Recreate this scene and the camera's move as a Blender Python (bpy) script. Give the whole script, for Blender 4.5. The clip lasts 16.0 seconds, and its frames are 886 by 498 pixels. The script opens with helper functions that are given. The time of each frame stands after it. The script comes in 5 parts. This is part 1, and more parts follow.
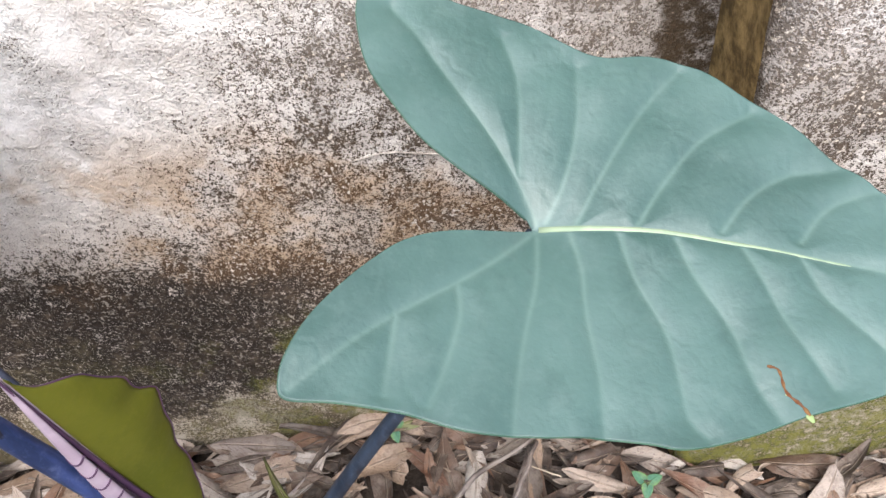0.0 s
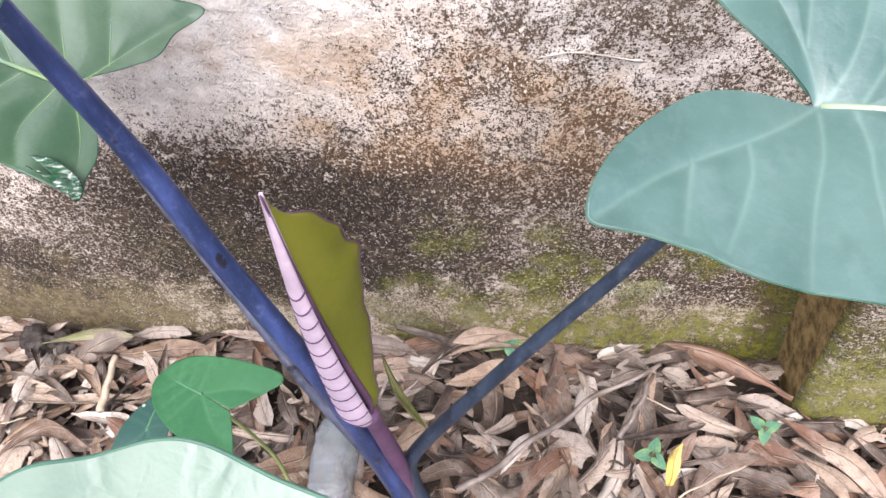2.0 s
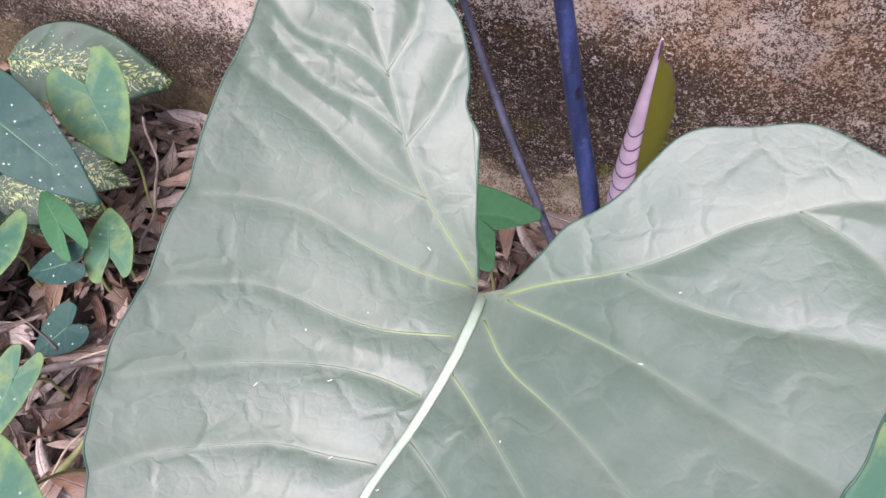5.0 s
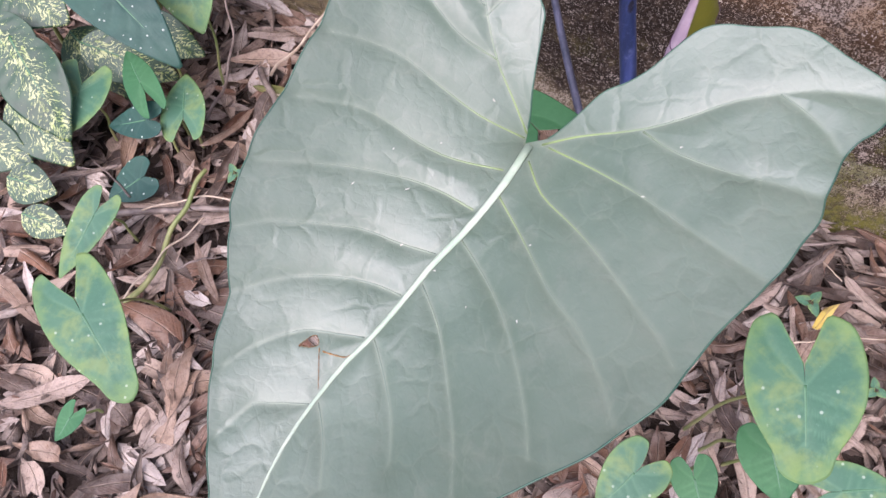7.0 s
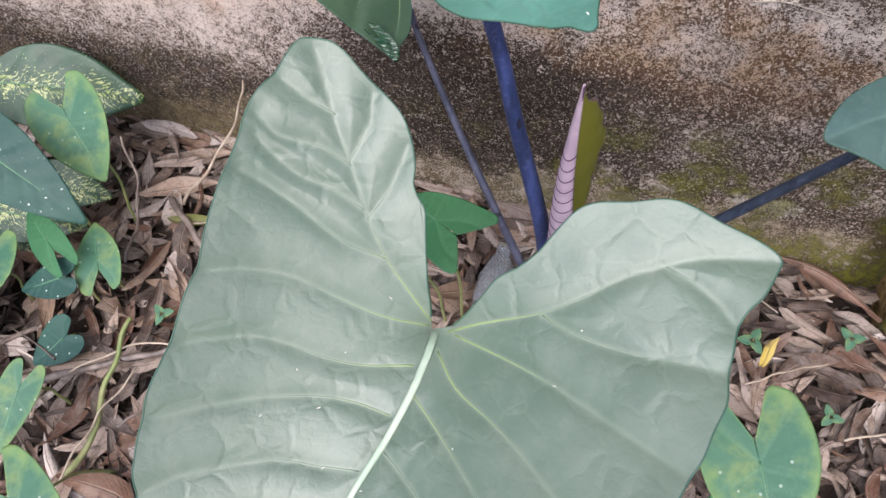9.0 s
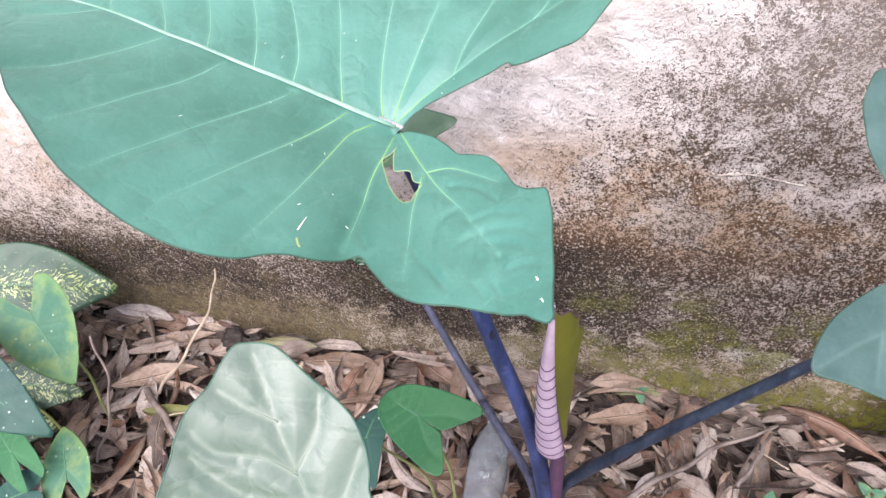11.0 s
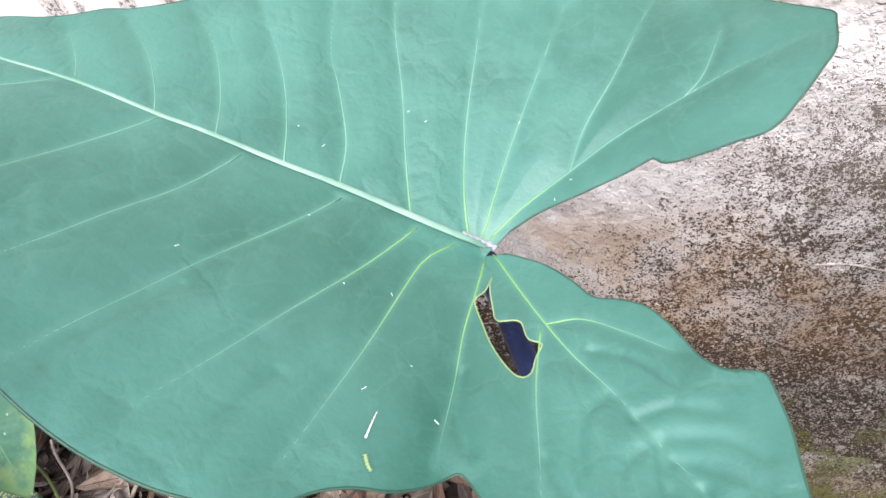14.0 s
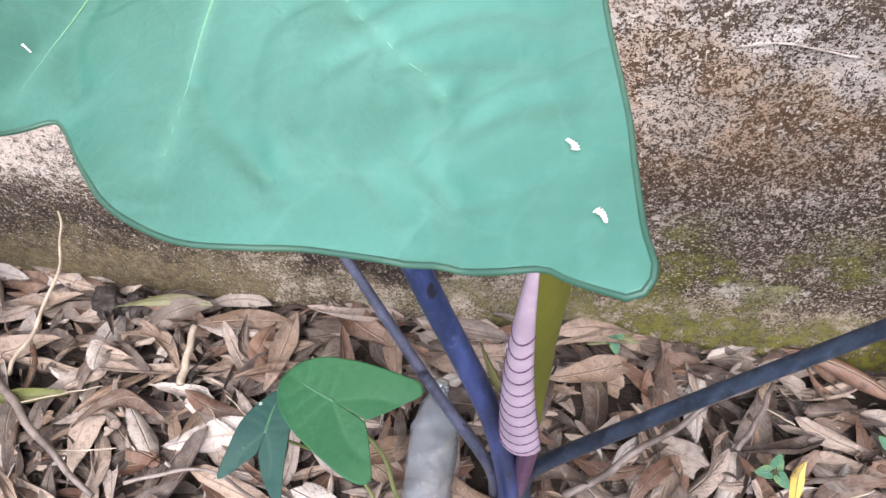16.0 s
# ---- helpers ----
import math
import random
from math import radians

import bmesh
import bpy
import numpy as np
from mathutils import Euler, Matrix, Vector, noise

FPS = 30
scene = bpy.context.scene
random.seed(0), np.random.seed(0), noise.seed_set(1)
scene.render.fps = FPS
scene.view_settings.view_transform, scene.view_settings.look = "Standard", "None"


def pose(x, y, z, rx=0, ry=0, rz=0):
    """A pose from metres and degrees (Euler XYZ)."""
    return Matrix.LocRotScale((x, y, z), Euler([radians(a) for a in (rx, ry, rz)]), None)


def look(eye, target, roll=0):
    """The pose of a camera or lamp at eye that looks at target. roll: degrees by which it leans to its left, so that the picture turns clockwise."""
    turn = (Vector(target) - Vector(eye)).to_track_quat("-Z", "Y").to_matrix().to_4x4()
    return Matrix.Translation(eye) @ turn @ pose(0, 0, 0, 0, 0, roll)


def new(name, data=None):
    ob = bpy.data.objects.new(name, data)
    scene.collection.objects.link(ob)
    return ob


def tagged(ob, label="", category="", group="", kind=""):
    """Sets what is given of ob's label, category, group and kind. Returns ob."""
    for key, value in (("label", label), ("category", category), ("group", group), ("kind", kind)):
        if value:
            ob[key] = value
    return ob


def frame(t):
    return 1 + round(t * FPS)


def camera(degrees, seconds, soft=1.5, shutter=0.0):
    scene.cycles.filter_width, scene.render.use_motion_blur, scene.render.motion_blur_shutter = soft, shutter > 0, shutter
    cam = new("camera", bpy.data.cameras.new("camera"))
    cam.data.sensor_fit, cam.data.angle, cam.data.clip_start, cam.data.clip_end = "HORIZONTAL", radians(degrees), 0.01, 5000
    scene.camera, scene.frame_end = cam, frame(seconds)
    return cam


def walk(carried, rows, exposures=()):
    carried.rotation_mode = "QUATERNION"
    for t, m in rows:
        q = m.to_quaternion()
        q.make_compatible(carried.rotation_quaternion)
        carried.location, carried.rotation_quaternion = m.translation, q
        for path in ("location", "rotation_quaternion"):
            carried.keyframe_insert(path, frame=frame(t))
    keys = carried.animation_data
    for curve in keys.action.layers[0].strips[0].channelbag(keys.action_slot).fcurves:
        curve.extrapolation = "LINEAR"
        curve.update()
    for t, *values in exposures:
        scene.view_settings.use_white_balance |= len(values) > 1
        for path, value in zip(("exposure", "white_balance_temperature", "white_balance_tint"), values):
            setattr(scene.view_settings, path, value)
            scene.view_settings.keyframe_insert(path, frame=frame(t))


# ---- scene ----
cam = camera(63.4, 16.0)
PATH = [
    (0, (0.208, 0.075, 1.014), (0.146, 1.4, -0.483), -7.3),
    (0.5, (0.172, 0.066, 1.014), (0.053, 1.383, -0.487), -7.1),
    (1, (0.137, 0.054, 1.01), (-0.03, 1.357, -0.498), -6.3),
    (1.5, (0.113, 0.043, 1.006), (-0.081, 1.32, -0.521), -5.9),
    (2, (0.099, 0.031, 0.989), (-0.132, 1.25, -0.58), -6.7),
    (2.5, (0.089, 0.026, 0.979), (-0.149, 1.209, -0.616), -6.6),
    (3, (0.063, -0.012, 0.998), (-0.217, 1.131, -0.62), -7.5),
    (3.5, (0.035, -0.044, 1.01), (-0.302, 1.076, -0.613), -6.5),
    (4, (0.006, -0.077, 1.021), (-0.378, 0.995, -0.623), -4.8),
    (4.5, (-0.021, -0.111, 1.041), (-0.444, 0.935, -0.61), -4.9),
    (5, (-0.034, -0.143, 1.063), (-0.508, 0.839, -0.614), -5.8),
    (5.2, (-0.035, -0.154, 1.072), (-0.52, 0.794, -0.621), -5.7),
    (7.3, (0.0, -0.239, 1.134), (-0.472, 0.541, -0.646), -3.1),
    (7.5, (0.003, -0.239, 1.139), (-0.473, 0.543, -0.638), -3.5),
    (8, (-0.005, -0.208, 1.153), (-0.484, 0.637, -0.596), -5.0),
    (8.5, (-0.013, -0.178, 1.162), (-0.435, 0.72, -0.575), -5.6),
    (8.7, (-0.015, -0.164, 1.162), (-0.413, 0.748, -0.573), -5.5),
    (10.8, (-0.012, -0.053, 1.174), (-0.422, 1.103, -0.406), -7.5),
    (11, (-0.019, -0.041, 1.187), (-0.446, 1.152, -0.361), -8.2),
    (11.5, (-0.047, -0.005, 1.201), (-0.506, 1.244, -0.292), -10.1),
    (12, (-0.064, 0.026, 1.202), (-0.483, 1.312, -0.271), -8.7),
    (12.5, (-0.092, 0.05, 1.177), (-0.55, 1.324, -0.296), -8.7),
    (13, (-0.133, 0.065, 1.154), (-0.613, 1.358, -0.295), -7.8),
    (13.5, (-0.14, 0.077, 1.145), (-0.549, 1.378, -0.319), -5.5),
    (14, (-0.121, 0.0851, 1.1143), (-0.4879, 1.3102, -0.2907), -5.85),
    (14.5, (-0.1085, 0.0827, 1.0807), (-0.4528, 1.252, -0.3768), -5.87),
    (15, (-0.0819, 0.0838, 1.0381), (-0.3814, 1.1977, -0.4716), -5.71),
    (15.5, (-0.0698, 0.0956, 0.9985), (-0.3436, 1.1646, -0.5482), -5.8),
    (16, (-0.0542, 0.1035, 0.9692), (-0.2817, 1.1388, -0.6076), -4.69),
]
EXPOSURES = [(0, 1.45, 6050, 10), (1.5, 1.5, 6050, 7), (2, 1.9, 6050, 15), (2.5, 1.98, 6000, 15), (3.0, 1.7, 6000, 15), (3.5, 1.42, 6000, 16), (4.5, 1.26, 6050, 27), (5.2, 1.18, 6150, 31), (7.5, 1.2, 6000, 29), (8.5, 1.0, 6050, 18), (11, 1.5, 6050, 20), (11.5, 1.2, 5950, 14), (12, 1.05, 5900, 8), (14, 1.26, 5950, 14), (15, 1.26, 5950, 15), (16, 1.6, 5950, 15)]
walk(cam, [(t, look(eye, target, roll)) for t, eye, target, roll in PATH], EXPOSURES)

# ---- light ----
world = bpy.data.worlds.new("overcast_sky")
scene.world = world
world.use_nodes = True
wt = world.node_tree
sky = wt.nodes.new("ShaderNodeTexSky")
sky.sky_type, sky.sun_disc = "NISHITA", False
sky.sun_elevation, sky.sun_rotation = radians(52), radians(165)
sky.air_density, sky.dust_density, sky.ozone_density = 1.0, 4.0, 1.0
wt.links.new(sky.outputs[0], wt.nodes["Background"].inputs[0])
wt.nodes["Background"].inputs[1].default_value = 0.12
sun = new("sun", bpy.data.lights.new("sun", "SUN"))
sun.data.energy, sun.data.angle, sun.data.color = 2.0, radians(55), (1.0, 0.96, 0.91)
sun.matrix_world = look((-0.25, -1.10, 2.25), (0.0, 0.0, 0.0))


# ---- material tools ----
class Mat:
    """A node material written in short calls."""

    def __init__(self, name, rough=0.6, spec=0.4):
        self.m = bpy.data.materials.new(name)
        self.m.use_nodes = True
        self.t = self.m.node_tree
        self.b = self.t.nodes["Principled BSDF"]
        self.b.inputs["Roughness"].default_value = rough
        self.b.inputs["Specular IOR Level"].default_value = spec

    def put(self, socket, value):
        if hasattr(value, "is_linked"):
            self.t.links.new(value, socket)
        elif isinstance(value, (tuple, list)) and len(value) == 3 and socket.type == "RGBA":
            socket.default_value = (*value, 1)
        else:
            socket.default_value = value

    def node(self, kind, **given):
        n = self.t.nodes.new("ShaderNode" + kind)
        for key, value in given.items():
            self.put(n.inputs[key.replace("_", " ")], value)
        return n

    def coord(self, which="Object", scale=(1, 1, 1)):
        c = self.t.nodes.new("ShaderNodeTexCoord").outputs[which]
        n = self.t.nodes.new("ShaderNodeMapping")
        self.put(n.inputs["Vector"], c)
        n.inputs["Scale"].default_value = scale
        return n.outputs[0]

    def noise(self, vec, scale, detail=4, rough=0.55, out=0):
        return self.node("TexNoise", Vector=vec, Scale=scale, Detail=detail, Roughness=rough).outputs[out]

    def voronoi(self, vec, scale, feature="F1", out="Distance", rand=1.0):
        n = self.node("TexVoronoi")
        n.feature = feature
        self.put(n.inputs["Vector"], vec)
        self.put(n.inputs["Scale"], scale)
        self.put(n.inputs["Randomness"], rand)
        return n.outputs[out]

    def math(self, op, a, b=0.0, c=0.0):
        n = self.t.nodes.new("ShaderNodeMath")
        n.operation = op
        for s, v in zip(n.inputs, (a, b, c)):
            self.put(s, v)
        return n.outputs[0]

    def step(self, v, lo, hi, out0=0.0, out1=1.0):
        n = self.t.nodes.new("ShaderNodeMapRange")
        n.interpolation_type = "SMOOTHSTEP"
        for s, x in zip(n.inputs, (v, lo, hi, out0, out1)):
            self.put(s, x)
        return n.outputs[0]

    def mix(self, f, a, b, how="MIX"):
        n = self.t.nodes.new("ShaderNodeMix")
        n.data_type, n.blend_type = "RGBA", how
        self.put(n.inputs[0], f)
        self.put(n.inputs[6], a)
        self.put(n.inputs[7], b)
        return n.outputs[2]

    def ramp(self, f, *stops):
        n = self.t.nodes.new("ShaderNodeValToRGB")
        self.put(n.inputs[0], f)
        e = n.color_ramp.elements
        while len(e) < len(stops):
            e.new(0.5)
        for k, (p, c) in zip(e, stops):
            k.position, k.color = p, (*c, 1)
        return n.outputs[0]

    def xyz(self, vec):
        return self.node("SeparateXYZ", Vector=vec).outputs

    def bump(self, height, distance, strength=1.0, normal=None):
        n = self.t.nodes.new("ShaderNodeBump")
        self.put(n.inputs["Height"], height)
        n.inputs["Distance"].default_value, n.inputs["Strength"].default_value = distance, strength
        if normal is not None:
            self.put(n.inputs["Normal"], normal)
        return n.outputs[0]

    def done(self, colour, normal=None, rough=None):
        self.put(self.b.inputs["Base Color"], colour)
        if normal is not None:
            self.put(self.b.inputs["Normal"], normal)
        if rough is not None:
            self.put(self.b.inputs["Roughness"], rough)
        return self.m


# ---- materials ----
def plaster():
    m = Mat("weathered_plaster", 0.9, 0.2)
    p = m.coord()
    x, y, z = m.xyz(p)

    def add(*v):
        out = v[0]
        for k in v[1:]:
            out = m.math("ADD", out, k)
        return out

    def mul(*v):
        out = v[0]
        for k in v[1:]:
            out = m.math("MULTIPLY", out, k)
        return out

    def off(n, k):
        return m.math("MULTIPLY", m.math("SUBTRACT", n, 0.5), k)

    n1, n2, n3 = m.noise(p, 4, 5, 0.62), m.noise(p, 16, 6, 0.66), m.noise(p, 62, 5, 0.7)
    g1, g2, g3 = m.noise(p, 150, 3, 0.7), m.noise(p, 380, 2, 0.65), m.noise(p, 800, 2, 0.5)
    grit = add(mul(g1, 0.28), mul(g2, 0.40), mul(g3, 0.32))
    zz = add(z, off(n1, 0.20), off(n2, 0.14))
    # how far the dark growth has spread: bare limewash above, thick algae in a band below
    edge = add(m.step(x, -0.20, 0.14, 0.50, 0.80), m.step(x, 0.05, 0.26, 0.0, 0.36), m.step(x, -0.70, -0.38, -0.14, 0.0))
    d = m.math("SUBTRACT", edge, zz)
    spread = add(mul(m.step(d, -0.12, 0.18), 0.32), m.step(d, -0.45, -0.1, 0.0, 0.08), mul(add(off(n3, 0.85), off(n2, 0.75)), m.step(d, -0.30, 0.02, 0.35, 1.0)))
    lush = mul(m.step(zz, 0.48, 0.36), m.step(zz, 0.08, 0.16), m.step(x, 0.12, -0.12, 0.50, 1.0), m.step(x, -0.62, -0.36, 0.3, 1.0))
    lush = m.math("MAXIMUM", lush, mul(m.step(x, -0.36, -0.62), m.step(zz, 0.30, 0.18), 0.9))
    spread = add(spread, mul(lush, 0.27), mul(m.step(z, 0.12, 0.05), 0.04))
    # rain streaks that run down the upper wall
    lean = m.node("CombineXYZ", X=add(x, mul(z, 0.16), off(n2, 0.02)), Y=y, Z=mul(z, 0.055))
    run = m.noise(lean.outputs[0], 34, 4, 0.62)
    streak = mul(m.step(run, 0.47, 0.62), m.step(x, 0.02, -0.30), m.step(z, 0.56, 0.74), m.step(n2, 0.36, 0.54))
    spread = add(spread, mul(streak, 0.42))
    cover = m.step(m.math("SUBTRACT", add(mul(spread, 0.40), 0.335), grit), -0.027, 0.027)
    # the bare surface
    bare = m.mix(m.step(n2, 0.34, 0.66), (0.82, 0.765, 0.71), (0.64, 0.58, 0.525))
    bare = m.mix(mul(m.step(n1, 0.36, 0.58), m.step(x, -0.16, 0.12), 0.85), bare, (0.38, 0.335, 0.295))
    bare = m.mix(mul(m.step(z, 0.62, 0.42), 0.6), bare, (0.50, 0.40, 0.31))
    bare = m.mix(mul(m.step(z, 0.20, 0.10), 0.6), bare, (0.36, 0.29, 0.19))
    rust = mul(m.step(m.noise(p, 7, 6, 0.66), 0.47, 0.60), m.step(z, 0.64, 0.52), m.step(z, 0.30, 0.42))
    bare = m.mix(mul(rust, 0.60), bare, (0.42, 0.27, 0.14))
    # the growth on it
    dark = m.mix(m.step(n3, 0.36, 0.64), (0.034, 0.022, 0.014), (0.088, 0.063, 0.043))
    dark = m.mix(mul(m.step(m.noise(p, 210, 3, 0.65), 0.46, 0.62), 0.6), dark, (0.098, 0.073, 0.052))
    dark = m.mix(mul(rust, 0.65), dark, (0.13, 0.070, 0.030))
    dark = m.mix(m.step(z, 0.56, 0.74), dark, (0.20, 0.165, 0.135))
    dark = m.mix(mul(lush, m.step(n3, 0.72, 0.45), 0.85), dark, (0.017, 0.0115, 0.008))
    foot = m.mix(m.step(n3, 0.4, 0.62), (0.078, 0.060, 0.032), (0.155, 0.120, 0.068))
    dark = m.mix(m.step(zz, 0.15, 0.07), dark, foot)
    col = m.mix(cover, bare, dark)
    # crumbs of bare lime that show through the growth
    crumb = mul(m.step(m.noise(p, 230, 2, 0.6), 0.575, 0.62), m.step(add(n2, off(n3, 0.6)), 0.36, 0.60), m.step(z, 0.03, 0.13), m.step(lush, 1.0, 0.2, 0.4, 1.0))
    col = m.mix(mul(crumb, cover, 0.9), col, m.mix(n3, (0.58, 0.47, 0.34), (0.80, 0.74, 0.66)))
    # damp seam beside the pillar
    seep = add(x, mul(z, 0.055), off(n2, 0.12))
    seep = mul(m.step(seep, 0.40, 0.44), m.step(seep, 0.50, 0.47), m.step(n3, 0.28, 0.52))
    col = m.mix(mul(seep, 0.9), col, (0.055, 0.034, 0.015))
    # flaked lime patch low on the wall, moss round it
    px, pz = m.math("ABSOLUTE", m.math("SUBTRACT", x, 0.245)), m.math("ABSOLUTE", m.math("SUBTRACT", z, 0.150))
    flake = add(m.step(px, 0.085, 0.03), m.step(pz, 0.034, 0.008), off(n3, 2.6), off(n2, 1.2))
    flake = mul(m.step(flake, 1.45, 1.70), m.step(grit, 0.46, 0.52))
    col = m.mix(mul(flake, 0.9), col, (0.56, 0.52, 0.44))
    green = mul(m.step(m.noise(p, 11, 6, 0.7), 0.46, 0.57), m.step(zz, 0.33, 0.20), m.step(x, -0.32, 0.04, 0.15, 1.0), m.step(grit, 0.42, 0.54))
    pier = mul(m.step(x, 0.44, 0.47), m.step(zz, 0.30, 0.12), m.step(n3, 0.30, 0.5), 0.85)
    green = m.math("MAXIMUM", m.math("MAXIMUM", green, pier), mul(m.step(zz, 0.14, 0.05), m.step(x, -0.02, 0.10), m.step(n3, 0.38, 0.55), 0.9))
    col = m.mix(mul(green, 0.8), col, m.mix(m.step(n3, 0.4, 0.6), (0.065, 0.075, 0.008), (0.17, 0.17, 0.016)))
    h = add(mul(grit, 1.0), mul(n3, 0.7), mul(cover, -0.22))
    h = mul(h, m.step(spread, 0.0, 0.35, 0.35, 1.0))
    return m.done(col, m.bump(h, 0.006, 1.0), add(mul(n2, 0.2), 0.76))


def stain_material(name, a, b):
    m = Mat(name, 0.9, 0.2)
    p = m.coord()
    col = m.mix(m.step(m.noise(p, 40, 5, 0.7), 0.35, 0.65), a, b)
    return m.done(col, m.bump(m.noise(p, 200, 4, 0.6), 0.003, 0.8))


def soil():
    m = Mat("dark_soil", 0.95, 0.2)
    p = m.coord()
    col = m.ramp(m.noise(p, 18, 6, 0.7), (0.3, (0.016, 0.012, 0.009)), (0.55, (0.042, 0.031, 0.024)), (0.8, (0.08, 0.06, 0.046)))
    return m.done(col, m.bump(m.noise(p, 120, 5, 0.7), 0.01, 0.9))


def dead_leaf_material(name, tones, per_island):
    m = Mat(name, 0.6, 0.35)
    if per_island:
        r = m.t.nodes.new("ShaderNodeNewGeometry").outputs["Random Per Island"]
    else:
        r = m.t.nodes.new("ShaderNodeObjectInfo").outputs["Random"]
    p = m.coord("Object", (1, 1, 1) if per_island else (0.13, 0.13, 0.13))
    ramp = m.ramp(r, *[(k / len(tones), c) for k, c in enumerate(tones)])
    ramp.node.color_ramp.interpolation = "CONSTANT"
    shift = m.node("VectorMath")
    m.put(shift.inputs[0], p)
    m.put(shift.inputs[1], m.node("CombineXYZ", X=m.math("MULTIPLY", r, 37.0), Y=m.math("MULTIPLY", r, 91.0)).outputs[0])
    q = shift.outputs[0]
    n, big = m.noise(q, 75, 6, 0.72), m.noise(q, 22, 5, 0.65)
    col = m.mix(m.step(big, 0.38, 0.66), ramp, m.mix(0.38, ramp, (0.35, 0.29, 0.24)))
    col = m.mix(m.math("MULTIPLY", m.step(n, 0.47, 0.64), 0.75), col, m.mix(0.6, ramp, (0.10, 0.06, 0.04)))
    spots = m.step(m.noise(q, 220, 3, 0.6), 0.62, 0.68)
    col = m.mix(m.math("MULTIPLY", spots, 0.6), col, (0.06, 0.04, 0.03))
    u, v, _ = m.xyz(m.coord("UV"))
    off = m.math("ABSOLUTE", m.math("SUBTRACT", u, 0.5))
    rib = m.step(off, 0.045, 0.0)
    side = m.math("SINE", m.math("MULTIPLY", m.math("ADD", m.math("MULTIPLY", v, 30), m.math("MULTIPLY", off, -14)), 3.1416))
    col = m.mix(m.math("MULTIPLY", rib, 0.5), col, (0.42, 0.33, 0.25))
    rim = m.math("MULTIPLY", m.step(off, 0.40, 0.5), m.step(n, 0.4, 0.6))
    col = m.mix(m.math("MULTIPLY", rim, 0.5), col, (0.11, 0.07, 0.045))
    h = m.math("ADD", m.math("MULTIPLY", rib, 1.0), m.math("ADD", m.math("MULTIPLY", side, 0.06), m.math("MULTIPLY", n, 1.9)))
    return m.done(col, m.bump(h, 0.0022, 1.0), m.math("ADD", m.math("MULTIPLY", n, 0.3), 0.40))


def blade_material(name, dark, light, rough=0.42, yellow=0.0, spec=0.45, relief=0.0006, halo=0.4, net=0.0, dots=0.0, mottle=0.35):
    """A waxy leaf: the attribute 'vein' tells where its veins run; net: depth of the network of fine veins between them."""
    m = Mat(name, rough, spec)
    p = m.coord()
    n1, n2, n3 = m.noise(p, 8, 4, 0.6), m.noise(p, 45, 5, 0.66), m.noise(p, 190, 4, 0.6)
    col = m.mix(m.step(n1, 0.32, 0.68), dark, light)
    bright = (light[0] * 1.30 + 0.01, light[1] * 1.18 + 0.005, light[2] * 1.2 + 0.008)
    col = m.mix(m.math("MULTIPLY", m.step(n2, 0.48, 0.70), mottle), col, bright)
    col = m.mix(m.math("MULTIPLY", m.step(m.noise(p, 26, 5, 0.7), 0.48, 0.70), mottle), col, (dark[0] * 0.72, dark[1] * 0.75, dark[2] * 0.74))
    col = m.mix(m.math("MULTIPLY", m.step(n3, 0.5, 0.7), 0.18), col, bright)
    if yellow:
        patch = m.math("MULTIPLY", m.step(m.noise(p, 20, 5, 0.65), 0.48, 0.66), yellow)
        col = m.mix(patch, col, (0.30, 0.33, 0.05))
        ra = m.t.nodes.new("ShaderNodeAttribute")
        ra.attribute_name = "rim"
        pale_rim = m.math("MULTIPLY", m.step(m.math("ADD", ra.outputs["Fac"], m.math("MULTIPLY", m.math("SUBTRACT", n2, 0.5), 0.7)), 0.68, 1.05), 0.42)
        col = m.mix(pale_rim, col, (0.15, 0.235, 0.05))
    if dots:
        dot = m.math("MULTIPLY", m.step(m.voronoi(p, 75), 0.16, 0.10), m.step(n2, 0.5, 0.56))
        col = m.mix(m.math("MULTIPLY", dot, dots), col, (0.42, 0.48, 0.40))
    va = m.t.nodes.new("ShaderNodeAttribute")
    va.attribute_name = "vein"
    pale = (light[0] * 1.7 + 0.03, light[1] * 1.5 + 0.03, light[2] * 1.5 + 0.02)
    col = m.mix(m.math("MULTIPLY", va.outputs["Fac"], halo), col, pale)
    h = m.math("ADD", m.math("MULTIPLY", n2, 0.8), m.math("MULTIPLY", n3, 0.35))
    normal = m.bump(h, relief, 0.8)
    if net:
        flat = m.coord(scale=(1, 1, 0))
        warp = m.node("VectorMath")
        m.put(warp.inputs[0], flat)
        sway = m.node("VectorMath")
        sway.operation = "SCALE"
        m.put(sway.inputs[0], m.noise(flat, 38, 3, 0.6, 1))
        sway.inputs["Scale"].default_value = 0.016
        m.put(warp.inputs[1], sway.outputs[0])
        wide = m.voronoi(warp.outputs[0], 46, "DISTANCE_TO_EDGE")
        close = m.voronoi(warp.outputs[0], 125, "DISTANCE_TO_EDGE")
        part = m.step(m.noise(flat, 24, 2, 0.5), 0.36, 0.58)
        line = m.math("MULTIPLY", m.step(wide, 0.045, 0.0), part)
        col = m.mix(m.math("MULTIPLY", line, 320 * net), col, pale)
        hills = m.math("ADD", m.math("MULTIPLY", m.step(wide, 0.0, 0.16), m.math("ADD", m.math("MULTIPLY", part, 0.8), 0.2)), m.math("MULTIPLY", m.step(close, 0.0, 0.14), 0.16))
        normal = m.bump(hills, net, 0.8, normal)
    return m.done(col, normal, m.math("ADD", m.math("MULTIPLY", n1, 0.12), m.math("ADD", m.math("MULTIPLY", n2, 0.12), rough - 0.12)))


